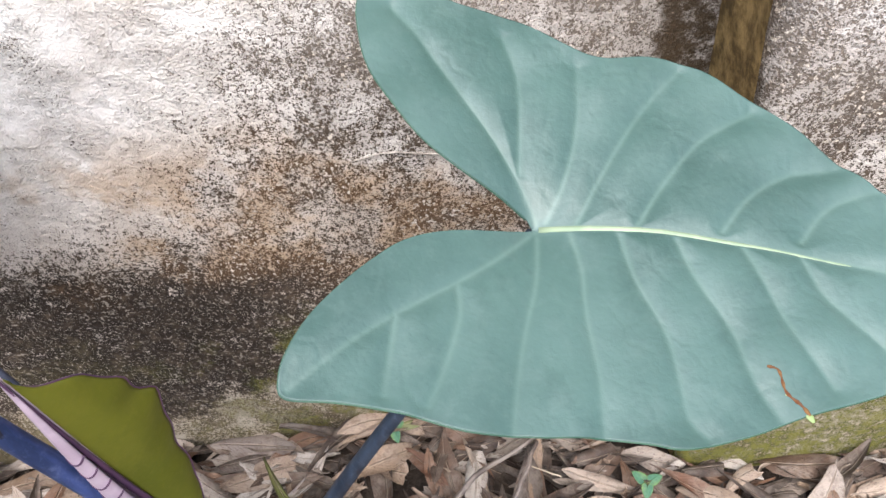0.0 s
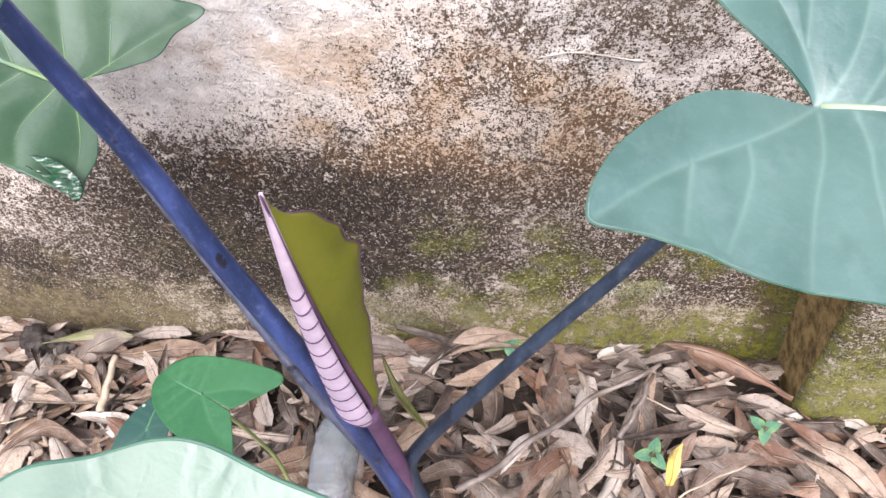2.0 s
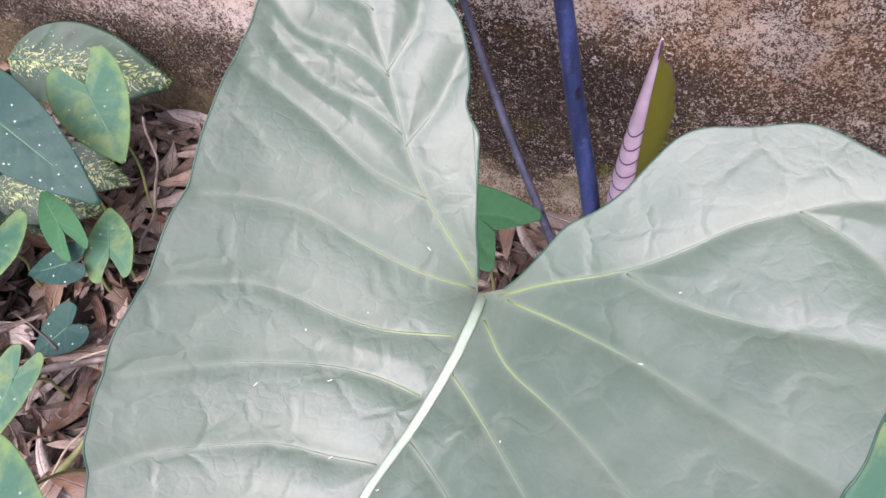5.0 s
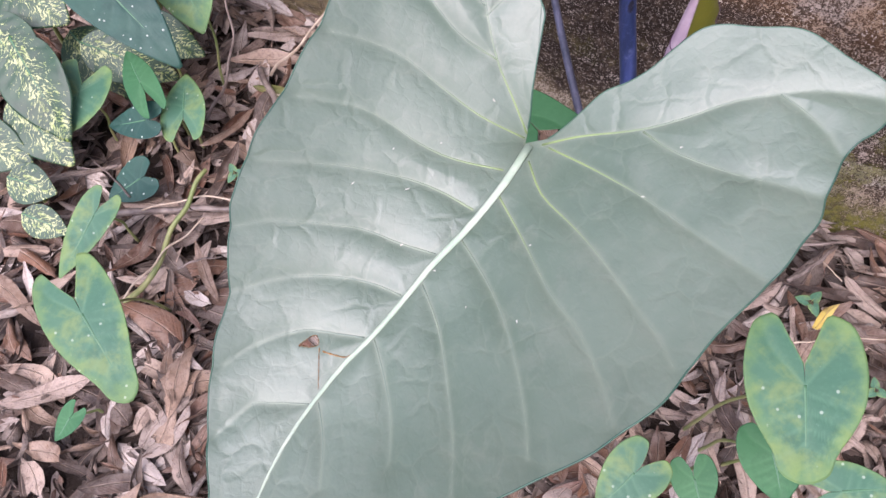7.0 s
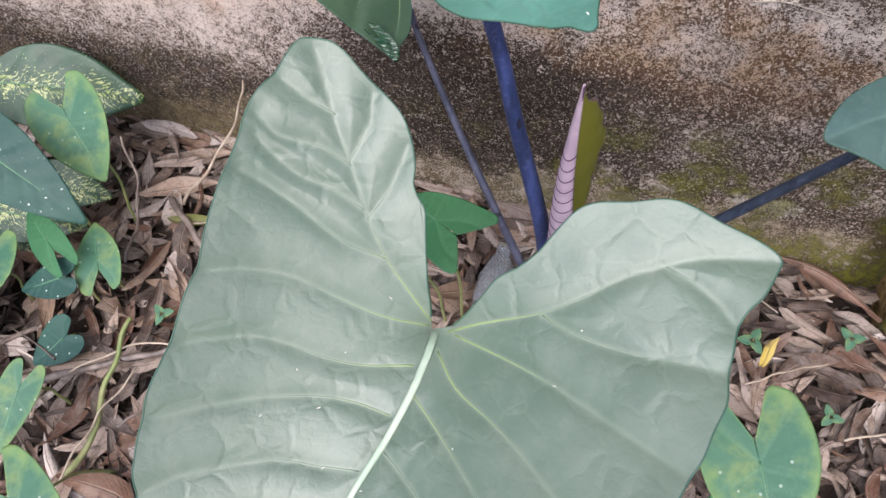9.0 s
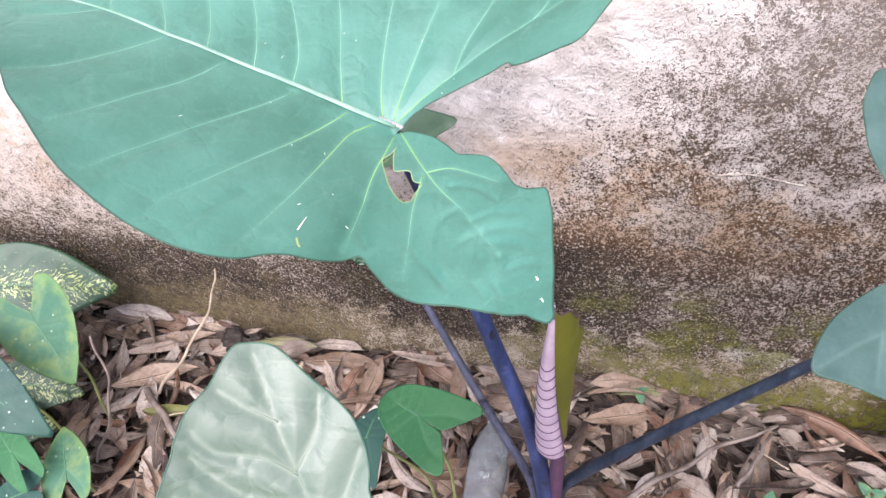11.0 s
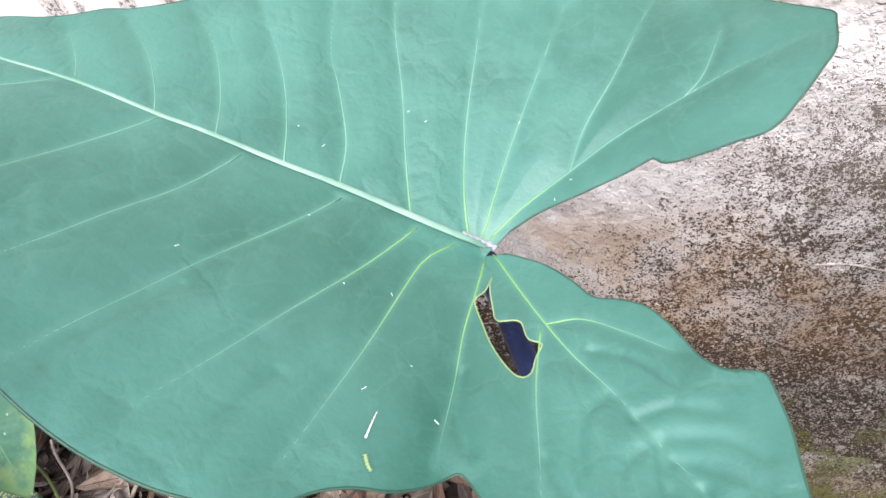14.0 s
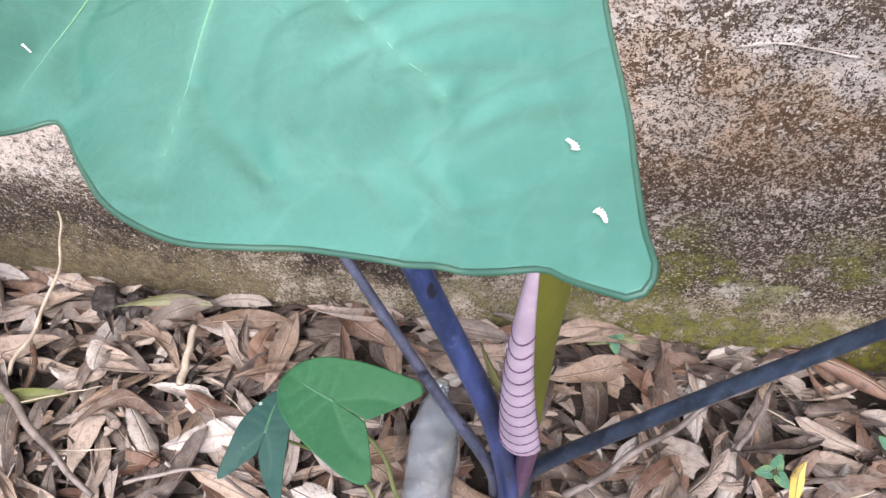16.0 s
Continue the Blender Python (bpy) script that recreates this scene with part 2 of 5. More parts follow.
def vein_material(name, a, b, near=None):
    """A vein or stem; near: its colour close to the blade's joint."""
    m = Mat(name, 0.45, 0.4)
    p = m.coord()
    col = m.mix(m.step(m.noise(p, 30, 4, 0.6), 0.35, 0.65), a, b)
    if near:
        n = m.node("VectorMath")
        n.operation = "LENGTH"
        m.put(n.inputs[0], p)
        col = m.mix(m.step(n.outputs["Value"], 0.02, 0.085), near, col)
    return m.done(col, m.bump(m.noise(p, 150, 3, 0.6), 0.0006, 0.6))


def stalk_material(name, dark, light, waxy):
    m = Mat(name, 0.48, 0.4)
    p = m.coord()
    n = m.noise(m.coord(scale=(1, 1, 0.15)), 60, 5, 0.65)
    col = m.mix(m.step(n, 0.35, 0.7), dark, light)
    spots = m.step(m.noise(m.coord(scale=(1, 1, 0.45)), 75, 2, 0.5), 0.64, 0.69)
    col = m.mix(spots, col, (0.010, 0.010, 0.02))
    bloom = m.math("MULTIPLY", m.step(m.noise(p, 140, 5, 0.7), 0.50, 0.75), 0.35)
    col = m.mix(bloom, col, waxy)
    return m.done(col, m.bump(n, 0.0012, 0.7), m.math("ADD", m.math("MULTIPLY", n, 0.2), 0.36))


def variegated_material():
    m = Mat("variegated_leaf", 0.42, 0.4)
    p = m.coord()
    x, y, z = m.xyz(p)
    side = m.math("ABSOLUTE", y)
    feather = m.node("CombineXYZ", X=m.math("MULTIPLY", m.math("ADD", m.math("SUBTRACT", x, m.math("MULTIPLY", side, 0.8)), m.math("MULTIPLY", m.noise(p, 40, 3, 0.6), 0.03)), 250.0), Y=m.math("MULTIPLY", y, 130.0), Z=0.0).outputs[0]
    fine = m.noise(feather, 1.0, 3, 0.6)
    dense = m.math("ADD", m.step(side, 0.058, 0.004, -0.15, 0.015), m.math("MULTIPLY", m.math("SUBTRACT", m.noise(p, 30, 4, 0.6), 0.5), 0.28))
    fleck = m.step(m.math("ADD", fine, dense), 0.53, 0.58)
    col = m.mix(m.step(m.noise(p, 14, 4, 0.6), 0.3, 0.7), (0.011, 0.038, 0.019), (0.025, 0.066, 0.031))
    col = m.mix(fleck, col, m.mix(m.step(m.noise(p, 60, 3, 0.6), 0.4, 0.6), (0.18, 0.25, 0.06), (0.33, 0.37, 0.16)))
    return m.done(col, m.bump(m.noise(p, 50, 4, 0.6), 0.0015, 0.7))


PLASTER = plaster()
SOIL = soil()
GREYS = dead_leaf_material("grey_dead_leaf", [(0.342, 0.294, 0.253), (0.239, 0.198, 0.167), (0.451, 0.403, 0.359), (0.185, 0.148, 0.124)], False)
TANS = dead_leaf_material("tan_dead_leaf", [(0.251, 0.176, 0.120), (0.339, 0.251, 0.182), (0.163, 0.107, 0.069), (0.283, 0.207, 0.151)], False)
REDS = dead_leaf_material("reddish_dead_leaf", [(0.126, 0.059, 0.032), (0.168, 0.084, 0.046), (0.092, 0.044, 0.029)], False)
LITTER = dead_leaf_material("leaf_litter", [(0.057, 0.037, 0.026), (0.321, 0.254, 0.203), (0.108, 0.051, 0.029), (0.485, 0.428, 0.374), (0.037, 0.024, 0.018), (0.249, 0.171, 0.114), (0.114, 0.090, 0.071), (0.349, 0.271, 0.208), (0.082, 0.047, 0.029), (0.271, 0.225, 0.188), (0.142, 0.073, 0.040), (0.050, 0.037, 0.029)], True)
GREENISH = dead_leaf_material("olive_fallen_leaf", [(0.10, 0.115, 0.03), (0.13, 0.14, 0.04)], False)
YELLOW = dead_leaf_material("yellow_fallen_leaf", [(0.62, 0.47, 0.06), (0.55, 0.42, 0.08)], False)
# decayed leaves, tones taken near black to paint the shade in litter gaps
DECAY_SHADE = dead_leaf_material("shaded_decayed_leaf", [(0.019, 0.013, 0.010), (0.036, 0.025, 0.018), (0.026, 0.015, 0.010), (0.046, 0.035, 0.028), (0.015, 0.010, 0.008)], True)
BLADE_A = blade_material("waxy_green_blade", (0.027, 0.064, 0.054), (0.056, 0.107, 0.093), 0.44, spec=0.6, halo=0.40, net=0.00014, relief=0.0007)
BLADE_B = blade_material("quilted_green_blade", (0.063, 0.101, 0.066), (0.101, 0.141, 0.100), 0.46, spec=0.76, halo=0.45, net=0.00038, relief=0.0007)
BLADE_C = blade_material("smooth_green_blade", (0.027, 0.108, 0.073), (0.052, 0.166, 0.121), 0.46, spec=0.6, halo=0.38, net=0.00030, relief=0.0010)
BLADE_E = blade_material("dull_green_blade", (0.031, 0.075, 0.036), (0.051, 0.100, 0.049), 0.36, halo=0.3)
BLADE_S = blade_material("fresh_green_blade", (0.018, 0.090, 0.032), (0.036, 0.125, 0.048), 0.55, spec=0.25, halo=0.22, relief=0.0005)
BLADE_D = blade_material("blue_green_blade", (0.009, 0.044, 0.034), (0.019, 0.066, 0.046), 0.52, spec=0.3, halo=0.22, relief=0.0005, dots=0.8)
BLADE_Y = blade_material("yellowing_green_blade", (0.030, 0.098, 0.058), (0.055, 0.135, 0.078), 0.55, yellow=0.22, spec=0.25, halo=0.25, relief=0.0005, dots=0.4)
VEIN = vein_material("pale_vein", (0.11, 0.26, 0.18), (0.155, 0.32, 0.23), (0.20, 0.38, 0.10))
VEIN_A = vein_material("grey_green_vein", (0.085, 0.150, 0.125), (0.125, 0.195, 0.16), (0.17, 0.26, 0.10))
VEIN_B = vein_material("soft_green_vein", (0.12, 0.165, 0.125), (0.165, 0.21, 0.15), (0.21, 0.29, 0.11))
MIDRIB = vein_material("pale_midrib", (0.26, 0.35, 0.25), (0.37, 0.43, 0.33))
MID_C = vein_material("soft_green_midrib", (0.16, 0.29, 0.21), (0.25, 0.37, 0.28))
MID_A = vein_material("yellow_green_midrib", (0.18, 0.24, 0.15), (0.26, 0.32, 0.205))
VEIN_L = vein_material("yellow_green_vein", (0.20, 0.28, 0.10), (0.30, 0.36, 0.16))
VEIN_D = vein_material("dull_vein", (0.045, 0.135, 0.065), (0.075, 0.165, 0.085))
MARGIN = vein_material("leaf_margin", (0.022, 0.070, 0.045), (0.04, 0.095, 0.06))
STALK = stalk_material("blue_purple_stalk", (0.014, 0.025, 0.072), (0.046, 0.070, 0.20), (0.16, 0.19, 0.35))
ASHEN = stalk_material("blue_grey_stalk", (0.036, 0.042, 0.066), (0.09, 0.095, 0.14), (0.19, 0.19, 0.25))
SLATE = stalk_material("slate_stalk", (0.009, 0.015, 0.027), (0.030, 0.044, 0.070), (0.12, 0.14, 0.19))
VARIEGATED = variegated_material()
LILAC = vein_material("lilac_leaf_back", (0.37, 0.285, 0.35), (0.46, 0.365, 0.43))
JOINT = vein_material("lilac_grey_joint", (0.26, 0.25, 0.27), (0.36, 0.34, 0.37))
PURPLE = vein_material("dark_purple_vein", (0.07, 0.035, 0.075), (0.11, 0.05, 0.10))
OLIVE = blade_material("yellow_olive_blade", (0.085, 0.096, 0.006), (0.128, 0.132, 0.010), 0.5, mottle=0.25)
GREEN_STEM = vein_material("green_stem", (0.13, 0.17, 0.05), (0.22, 0.23, 0.09))
TWIG = vein_material("dry_twig", (0.085, 0.066, 0.054), (0.21, 0.172, 0.145))
STRAW = vein_material("dry_straw", (0.26, 0.21, 0.15), (0.42, 0.35, 0.26))
STONE = stain_material("dark_earth_lump", (0.022, 0.018, 0.016), (0.06, 0.05, 0.043))
SCAR = stain_material("brown_scar", (0.10, 0.035, 0.015), (0.25, 0.14, 0.05))
WHITISH = stain_material("whitish_mark", (0.62, 0.58, 0.50), (0.78, 0.74, 0.68))
SEAM = stain_material("lime_seam", (0.26, 0.22, 0.18), (0.46, 0.41, 0.35))
RUST = stain_material("brown_streaked_side", (0.095, 0.060, 0.022), (0.33, 0.22, 0.085))


# ---- mesh tools ----
def mesh_ob(name, verts, faces, mat, parent=None, label="", matrix=None, uvs=None, smooth=True):
    me = bpy.data.meshes.new(name)
    me.from_pydata([tuple(map(float, v)) for v in verts], [], faces)
    me.materials.append(mat)
    if uvs is not None:
        layer = me.uv_layers.new()
        idx = np.empty(len(me.loops), np.int32)
        me.loops.foreach_get("vertex_index", idx)
        layer.data.foreach_set("uv", np.asarray(uvs, np.float32)[idx].ravel())
    me.polygons.foreach_set("use_smooth", [smooth] * len(me.polygons))
    me.update()
    ob = new(name, me)
    if parent is not None:
        ob.parent = parent
    if matrix is not None:
        ob.matrix_basis = matrix
    if label:
        tagged(ob, label)
    return ob


def empty(name, place, label, category, group=""):
    ob = new(name)
    ob.empty_display_size = 0.05
    ob.location = place
    return tagged(ob, label, category, group)


def spline(points, count):
    """A smooth line through the points, in even steps."""
    p = np.asarray(points, float)
    if len(p) == 2:
        return p[0] + (p[1] - p[0]) * np.linspace(0, 1, count)[:, None]
    q = np.vstack([2 * p[0] - p[1], p, 2 * p[-1] - p[-2]])
    out = []
    for k in range(1, len(q) - 2):
        t = np.linspace(0, 1, 16, endpoint=False)[:, None]
        a, b, c, d = q[k - 1], q[k], q[k + 1], q[k + 2]
        out.append(0.5 * (2 * b + (c - a) * t + (2 * a - 5 * b + 4 * c - d) * t * t + (3 * b - a - 3 * c + d) * t ** 3))
    out = np.vstack([*out, p[-1:]])
    s = np.r_[0, np.cumsum(np.linalg.norm(np.diff(out, axis=0), axis=1))]
    return np.stack([np.interp(np.linspace(0, s[-1], count), s, out[:, k]) for k in range(p.shape[1])], 1)


def tube(line, radii, sides=8, squash=1.0):
    """Verts and faces of a tapered tube along a line, with closed ends."""
    line = np.asarray(line, float)
    radii = np.broadcast_to(radii, len(line))
    along = np.gradient(line, axis=0)
    along /= np.linalg.norm(along, axis=1)[:, None] + 1e-12
    ref = np.array([0.0, 0.0, 1.0]) if abs(along[:, 2].mean()) < 0.8 else np.array([0.0, 1.0, 0.0])
    side = np.cross(along, ref)
    side /= np.linalg.norm(side, axis=1)[:, None] + 1e-12
    up = np.cross(side, along)
    a = np.linspace(0, 2 * np.pi, sides, endpoint=False)
    ring = np.cos(a)[None, :, None] * side[:, None] + squash * np.sin(a)[None, :, None] * up[:, None]
    verts = (line[:, None] + radii[:, None, None] * ring).reshape(-1, 3)
    n = len(line)
    faces = [(i * sides + j, i * sides + (j + 1) % sides, (i + 1) * sides + (j + 1) % sides, (i + 1) * sides + j) for i in range(n - 1) for j in range(sides)]
    faces += [tuple(range(sides))[::-1], tuple((n - 1) * sides + j for j in range(sides))]
    return verts, faces


def waves(rng, count, freq):
    k = rng.normal(size=(count, 2)) * freq
    ph = rng.uniform(0, 6.28, count)
    return lambda u, v: sum(np.sin(k[i, 0] * u + k[i, 1] * v + ph[i]) for i in range(count)) / count


def wedges(rim):
    """For each step of an outline, as seen from the joint: None where it runs back, else the gaps of its wedge that lie outside."""
    a, r = np.arctan2(rim[:, 1], rim[:, 0]), np.hypot(rim[:, 0], rim[:, 1])
    da = (np.diff(a) + np.pi) % (2 * np.pi) - np.pi
    sense = np.sign(da.sum())
    mid, rm = a[:-1] + 0.5 * da, 0.5 * (r[:-1] + r[1:])
    out = []
    for i in range(len(da)):
        if da[i] * sense <= 0:
            out.append(None)
            continue
        k = (mid[i] - a[:-1] + np.pi) % (2 * np.pi) - np.pi
        share = k / np.where(np.abs(da) < 1e-9, 1e-9, da)
        cut = np.flatnonzero((share >= 0) & (share < 1) & (np.abs(k) < 0.5))
        at = r[cut] + share[cut] * (r[cut + 1] - r[cut])
        if any(at[q] > rm[i] + 2e-4 and da[j] * sense > 0 for q, j in enumerate(cut) if abs(j - i) > 1):
            out.append(None)
            continue
        at = np.sort(at[at < rm[i] - 2e-4])
        at = np.r_[0.0, at] if len(at) % 2 else at
        out.append([(at[q], at[q + 1]) for q in range(0, len(at), 2)])
    return out


POWERS = [(a - b, b) for a in (1, 2, 3, 4) for b in range(a + 1)]


def blade(parent, name, O, U, N, outline, veins, quad, hub, mat, vein_mat, label, n=260, m=56, pucker=0.003, ripple=0.004,
          seed=1, hole=None, margin=True, width=0.0012, fold=None, dents=(), mid_mat=None, mid=2.1, thick=0.0009, edge_mat=None, funnel=0.038, parts=True, lap=0.011, freq=45):
    """A leaf blade in its own plane: outline and veins in millimetres from the stalk's joint, u to the tip, v across."""
    rng = np.random.default_rng(seed)
    O, U, N = np.array(O), np.array(U) / np.linalg.norm(U), np.array(N) / np.linalg.norm(N)
    U = U - N * (U @ N)
    U /= np.linalg.norm(U)
    V = np.cross(N, U)
    rot = np.stack([U, V, N], 1)
    pull = rot.T @ (np.array(hub) - O) if hub is not None else np.zeros(3)
    lines = [spline(np.array(v) / 1000, 20) for v in veins]
    seg_a = np.vstack([l[:-1] for l in lines]) if lines else np.array([[9.0, 9.0]])
    seg_b = np.vstack([l[1:] for l in lines]) if lines else np.array([[9.1, 9.0]])
    seg_t = np.concatenate([np.linspace(0, 1, len(l) - 1) for l in lines]) if lines else np.zeros(1)
    wave, wave2 = waves(rng, 6, freq), waves(rng, 8, 2.4 * freq)

    near = [None]

    def place(u, v):
        d = seg_b - seg_a
        best, where = np.full(u.shape, 9.0), np.zeros(u.shape)
        for a, e, s in zip(seg_a, d, seg_t):
            t = np.clip(((u - a[0]) * e[0] + (v - a[1]) * e[1]) / (e @ e), 0, 1)
            r = np.hypot(u - a[0] - t * e[0], v - a[1] - t * e[1])
            where = np.where(r < best, s, where)
            best = np.minimum(best, r)
        r = np.hypot(u, v)
        h = sum(c * u ** a * v ** b for c, (a, b) in zip(quad, POWERS))
        h -= pucker * np.exp(-np.abs(best / lap) ** 1.4) * np.clip(r / 0.05, 0, 1)
        h += ripple * wave(u, v) * np.clip(r / 0.12, 0, 1.3) ** 2 + 0.22 * ripple * wave2(u, v) * np.clip(r / 0.1, 0, 1)
        f = np.exp(-r / funnel)
        if fold:
            a, b = np.array(fold[0]) / 1000, np.array(fold[1]) / 1000
            e = b - a
            t = np.clip(((u - a[0]) * e[0] + (v - a[1]) * e[1]) / (e @ e), 0, 1)
            h -= fold[2] * t * np.exp(-((np.hypot(u - a[0] - t * e[0], v - a[1] - t * e[1]) / fold[3]) ** 2))
        for line in dents:
            l = spline(np.array(line) / 1000, 9)
            gap = np.full(u.shape, 9.0)
            for a, b in zip(l[:-1], l[1:]):
                e = b - a
                t = np.clip(((u - a[0]) * e[0] + (v - a[1]) * e[1]) / (e @ e), 0, 1)
                gap = np.minimum(gap, np.hypot(u - a[0] - t * e[0], v - a[1] - t * e[1]))
            h -= 0.0013 * np.exp(-((gap / 0.0026) ** 2))
        near[:] = [best, where]
        return np.stack([u + pull[0] * f, v + pull[1] * f, h + pull[2] * f], -1)

    rim = spline(np.array(outline) / 1000, n)
    rho = (np.arange(1, m + 1) / m) ** 0.85
    uu, vv = rim[:, 0][:, None] * rho, rim[:, 1][:, None] * rho
    verts = np.vstack([place(np.zeros(1), np.zeros(1)), place(uu.ravel(), vv.ravel())])
    close = np.r_[1.0, np.exp(-((near[0] / max(1.7 * width, 0.0016)) ** 2)) * (1 - 0.55 * near[1])]
    faces = []
    for i, gaps in enumerate(wedges(rim)):
        if gaps is None:
            continue
        far = 0.5 * (np.linalg.norm(rim[i]) + np.linalg.norm(rim[i + 1]))
        mids = far * 0.5 * (np.r_[0.0, rho[:-1]] + rho)
        keep = np.ones(m, bool)
        for a, b in gaps:
            keep &= (mids < a) | (mids > b)
        if keep[0]:
            faces.append((0, 1 + i * m, 1 + (i + 1) * m))
        faces += [(1 + i * m + j, 1 + i * m + j + 1, 1 + (i + 1) * m + j + 1, 1 + (i + 1) * m + j) for j in range(m - 1) if keep[j + 1]]
    if hole is not None:
        poly = spline(np.array(hole + hole[:1]) / 1000, 60)
        flat = np.vstack([[[0, 0]], np.stack([uu.ravel(), vv.ravel()], 1)])
        keep = []
        for f in faces:
            c = flat[list(f)].mean(0)
            x0, y0, x1, y1 = poly[:-1, 0], poly[:-1, 1], poly[1:, 0], poly[1:, 1]
            inside = np.sum(((y0 > c[1]) != (y1 > c[1])) & (c[0] < (x1 - x0) * (c[1] - y0) / (y1 - y0 + 1e-12) + x0)) % 2
            if not inside:
                keep.append(f)
        faces = keep
    mat4 = Matrix([[*rot[k], O[k]] for k in range(3)] + [[0, 0, 0, 1]])
    if parent is not None:
        mat4 = Matrix.Translation(-Vector(parent.location)) @ mat4
    ob = mesh_ob(name, verts, faces, mat, parent, label, mat4)
    ob.data.attributes.new("vein", "FLOAT", "POINT").data.foreach_set("value", close.astype(np.float32))
    ob.data.attributes.new("rim", "FLOAT", "POINT").data.foreach_set("value", np.r_[0.0, np.tile(rho, n)].astype(np.float32))
    so = ob.modifiers.new("thickness", "SOLIDIFY")
    so.thickness, so.offset = thick, -1
    if parts:
        for k, l in enumerate(lines):
            long = np.linalg.norm(np.diff(l, axis=0), axis=1).sum()
            w = width * (mid if k == 0 else 0.5 + 1.3 * min(long, 0.22))
            c = place(l[:, 0], l[:, 1])
            w = w * np.linspace(1, 0.22, len(l))
            c[:, 2] += w * (np.linspace(0.3, -0.25, len(l)) if k else 0.60)
            v, f = tube(c, w, 6, 0.55) if k else tube(c, w, 10, 0.42)
            mesh_ob("midrib" if k == 0 else "lateral_vein", v, f, (mid_mat or vein_mat) if k == 0 else vein_mat, ob, "pale raised midrib" if k == 0 else "")
        if margin:
            c = place(rim[:, 0], rim[:, 1])
            c[:, 2] -= 0.0004
            v, f = tube(c, 0.0006, 5)
            mesh_ob("leaf_margin", v, f, MARGIN, ob)
        if hole is not None:
            c = place(poly[:, 0], poly[:, 1])
            v, f = tube(c, 0.0004 if edge_mat is None else 0.00022, 5, 0.6)
            mesh_ob("eaten_edge", v, f, edge_mat or VEIN_L, ob, "brown torn edge of the hole" if edge_mat else "yellowed eaten edge round the hole")
    return ob, place, mat4


def stalk(parent, name, points, r0, r1, mat, label="", sides=14, count=40, power=1.0, squash=1.0):
    line = spline(points, count) - np.array(parent.location if parent is not None else (0, 0, 0))
    k = np.linspace(0, 1, count) ** power
    v, f = tube(line, r0 + (r1 - r0) * k, sides, squash)
    return mesh_ob(name, v, f, mat, parent, label)


# ---- wall, pillar, ground ----
def relief(x, z, amp=1.0):
    n = noise.noise(Vector((x * 4, 3.1, z * 4))) * 0.006 + noise.noise(Vector((x * 17, 7.7, z * 17))) * 0.0022 + noise.noise(Vector((x * 60, 1.3, z * 60))) * 0.0009
    return amp * n


def rough_wall(name, x0, x1, front, back, z0, z1, step, label, bulge=0.0, chamfer=0.0, lean=0.0):
    xs = np.arange(x0, x1 + step / 2, step)
    zs = np.arange(z0, z1 + step / 2, step)
    verts, faces = [], []
    for x in xs:
        edge = max(0.0, 1 - (x - x0) / chamfer) if chamfer else 0.0
        for z in zs:
            foot = bulge * math.exp(-max(z, 0) / 0.05)
            verts.append((x - lean * z, front - foot + relief(x, z) + (0.012 + 0.02 * noise.noise(Vector((z * 9, 2, 2)))) * edge ** 2, z))
    c = len(zs)
    faces = [(i * c + j, (i + 1) * c + j, (i + 1) * c + j + 1, i * c + j + 1) for i in range(len(xs) - 1) for j in range(c - 1)]
    k = len(verts)
    verts += [(xs[0] - lean * zs[0], back, zs[0]), (xs[-1] - lean * zs[0], back, zs[0]), (xs[-1] - lean * zs[-1], back, zs[-1]), (xs[0] - lean * zs[-1], back, zs[-1])]
    left = [j for j in range(c)]
    right = [(len(xs) - 1) * c + j for j in range(c)]
    faces.append((k, k + 1, k + 2, k + 3))
    faces.append((*left, k + 3, k))
    faces.append((*right[::-1], k + 1, k + 2))
    faces.append(tuple([i * c + c - 1 for i in range(len(xs))]) + (k + 2, k + 3))
    return tagged(mesh_ob(name, verts, faces, PLASTER), label, "wall", kind="structure")


wall_main = rough_wall("wall_main", -1.80, 0.500, 0.62, 0.82, -0.06, 1.70, 0.0125, "old plastered garden wall with dark algae, moss and flaking limewash", 0.010)
wall_far = rough_wall("wall_left_end", -5.0, -1.81, 0.62, 0.82, -0.06, 1.70, 0.05, "plain weathered end of the plastered garden wall")
pillar = rough_wall("wall_pillar", 0.484, 1.70, 0.513, 0.84, -0.06, 1.70, 0.0125, "weathered plaster pillar with a mossy foot, proud of the wall", 0.006, 0.030, 0.055)
pillar_far = rough_wall("wall_right_end", 1.61, 5.0, 0.62, 0.82, -0.06, 1.70, 0.05, "plain weathered end of the plastered garden wall")


def crust_strip(name, points, width, mat, parent, seed, y0):
    """A thin ragged crust on a wall face, along a line of (x, z)."""
    rng = np.random.default_rng(seed)
    l = spline(points, 24)
    verts, faces = [], []
    for k, (x, z) in enumerate(l):
        w = width * (0.5 + rng.uniform(0, 1)) * math.sin(math.pi * (k + 0.6) / 24.6)
        y = y0 + relief(x, z)
        for s, lift in ((-1, 0.001), (0, -0.003), (1, 0.001)):
            verts.append((x, y + lift, z + s * w))
    faces = [(3 * k + j, 3 * k + 3 + j, 3 * k + 4 + j, 3 * k + 1 + j) for k in range(23) for j in range(2)]
    return mesh_ob(name, verts, faces, mat, parent)


crust_strip("crack", [(0.105, 0.545), (0.14, 0.552), (0.175, 0.546), (0.205, 0.540)], 0.00028, SEAM, wall_main, 3, 0.62)

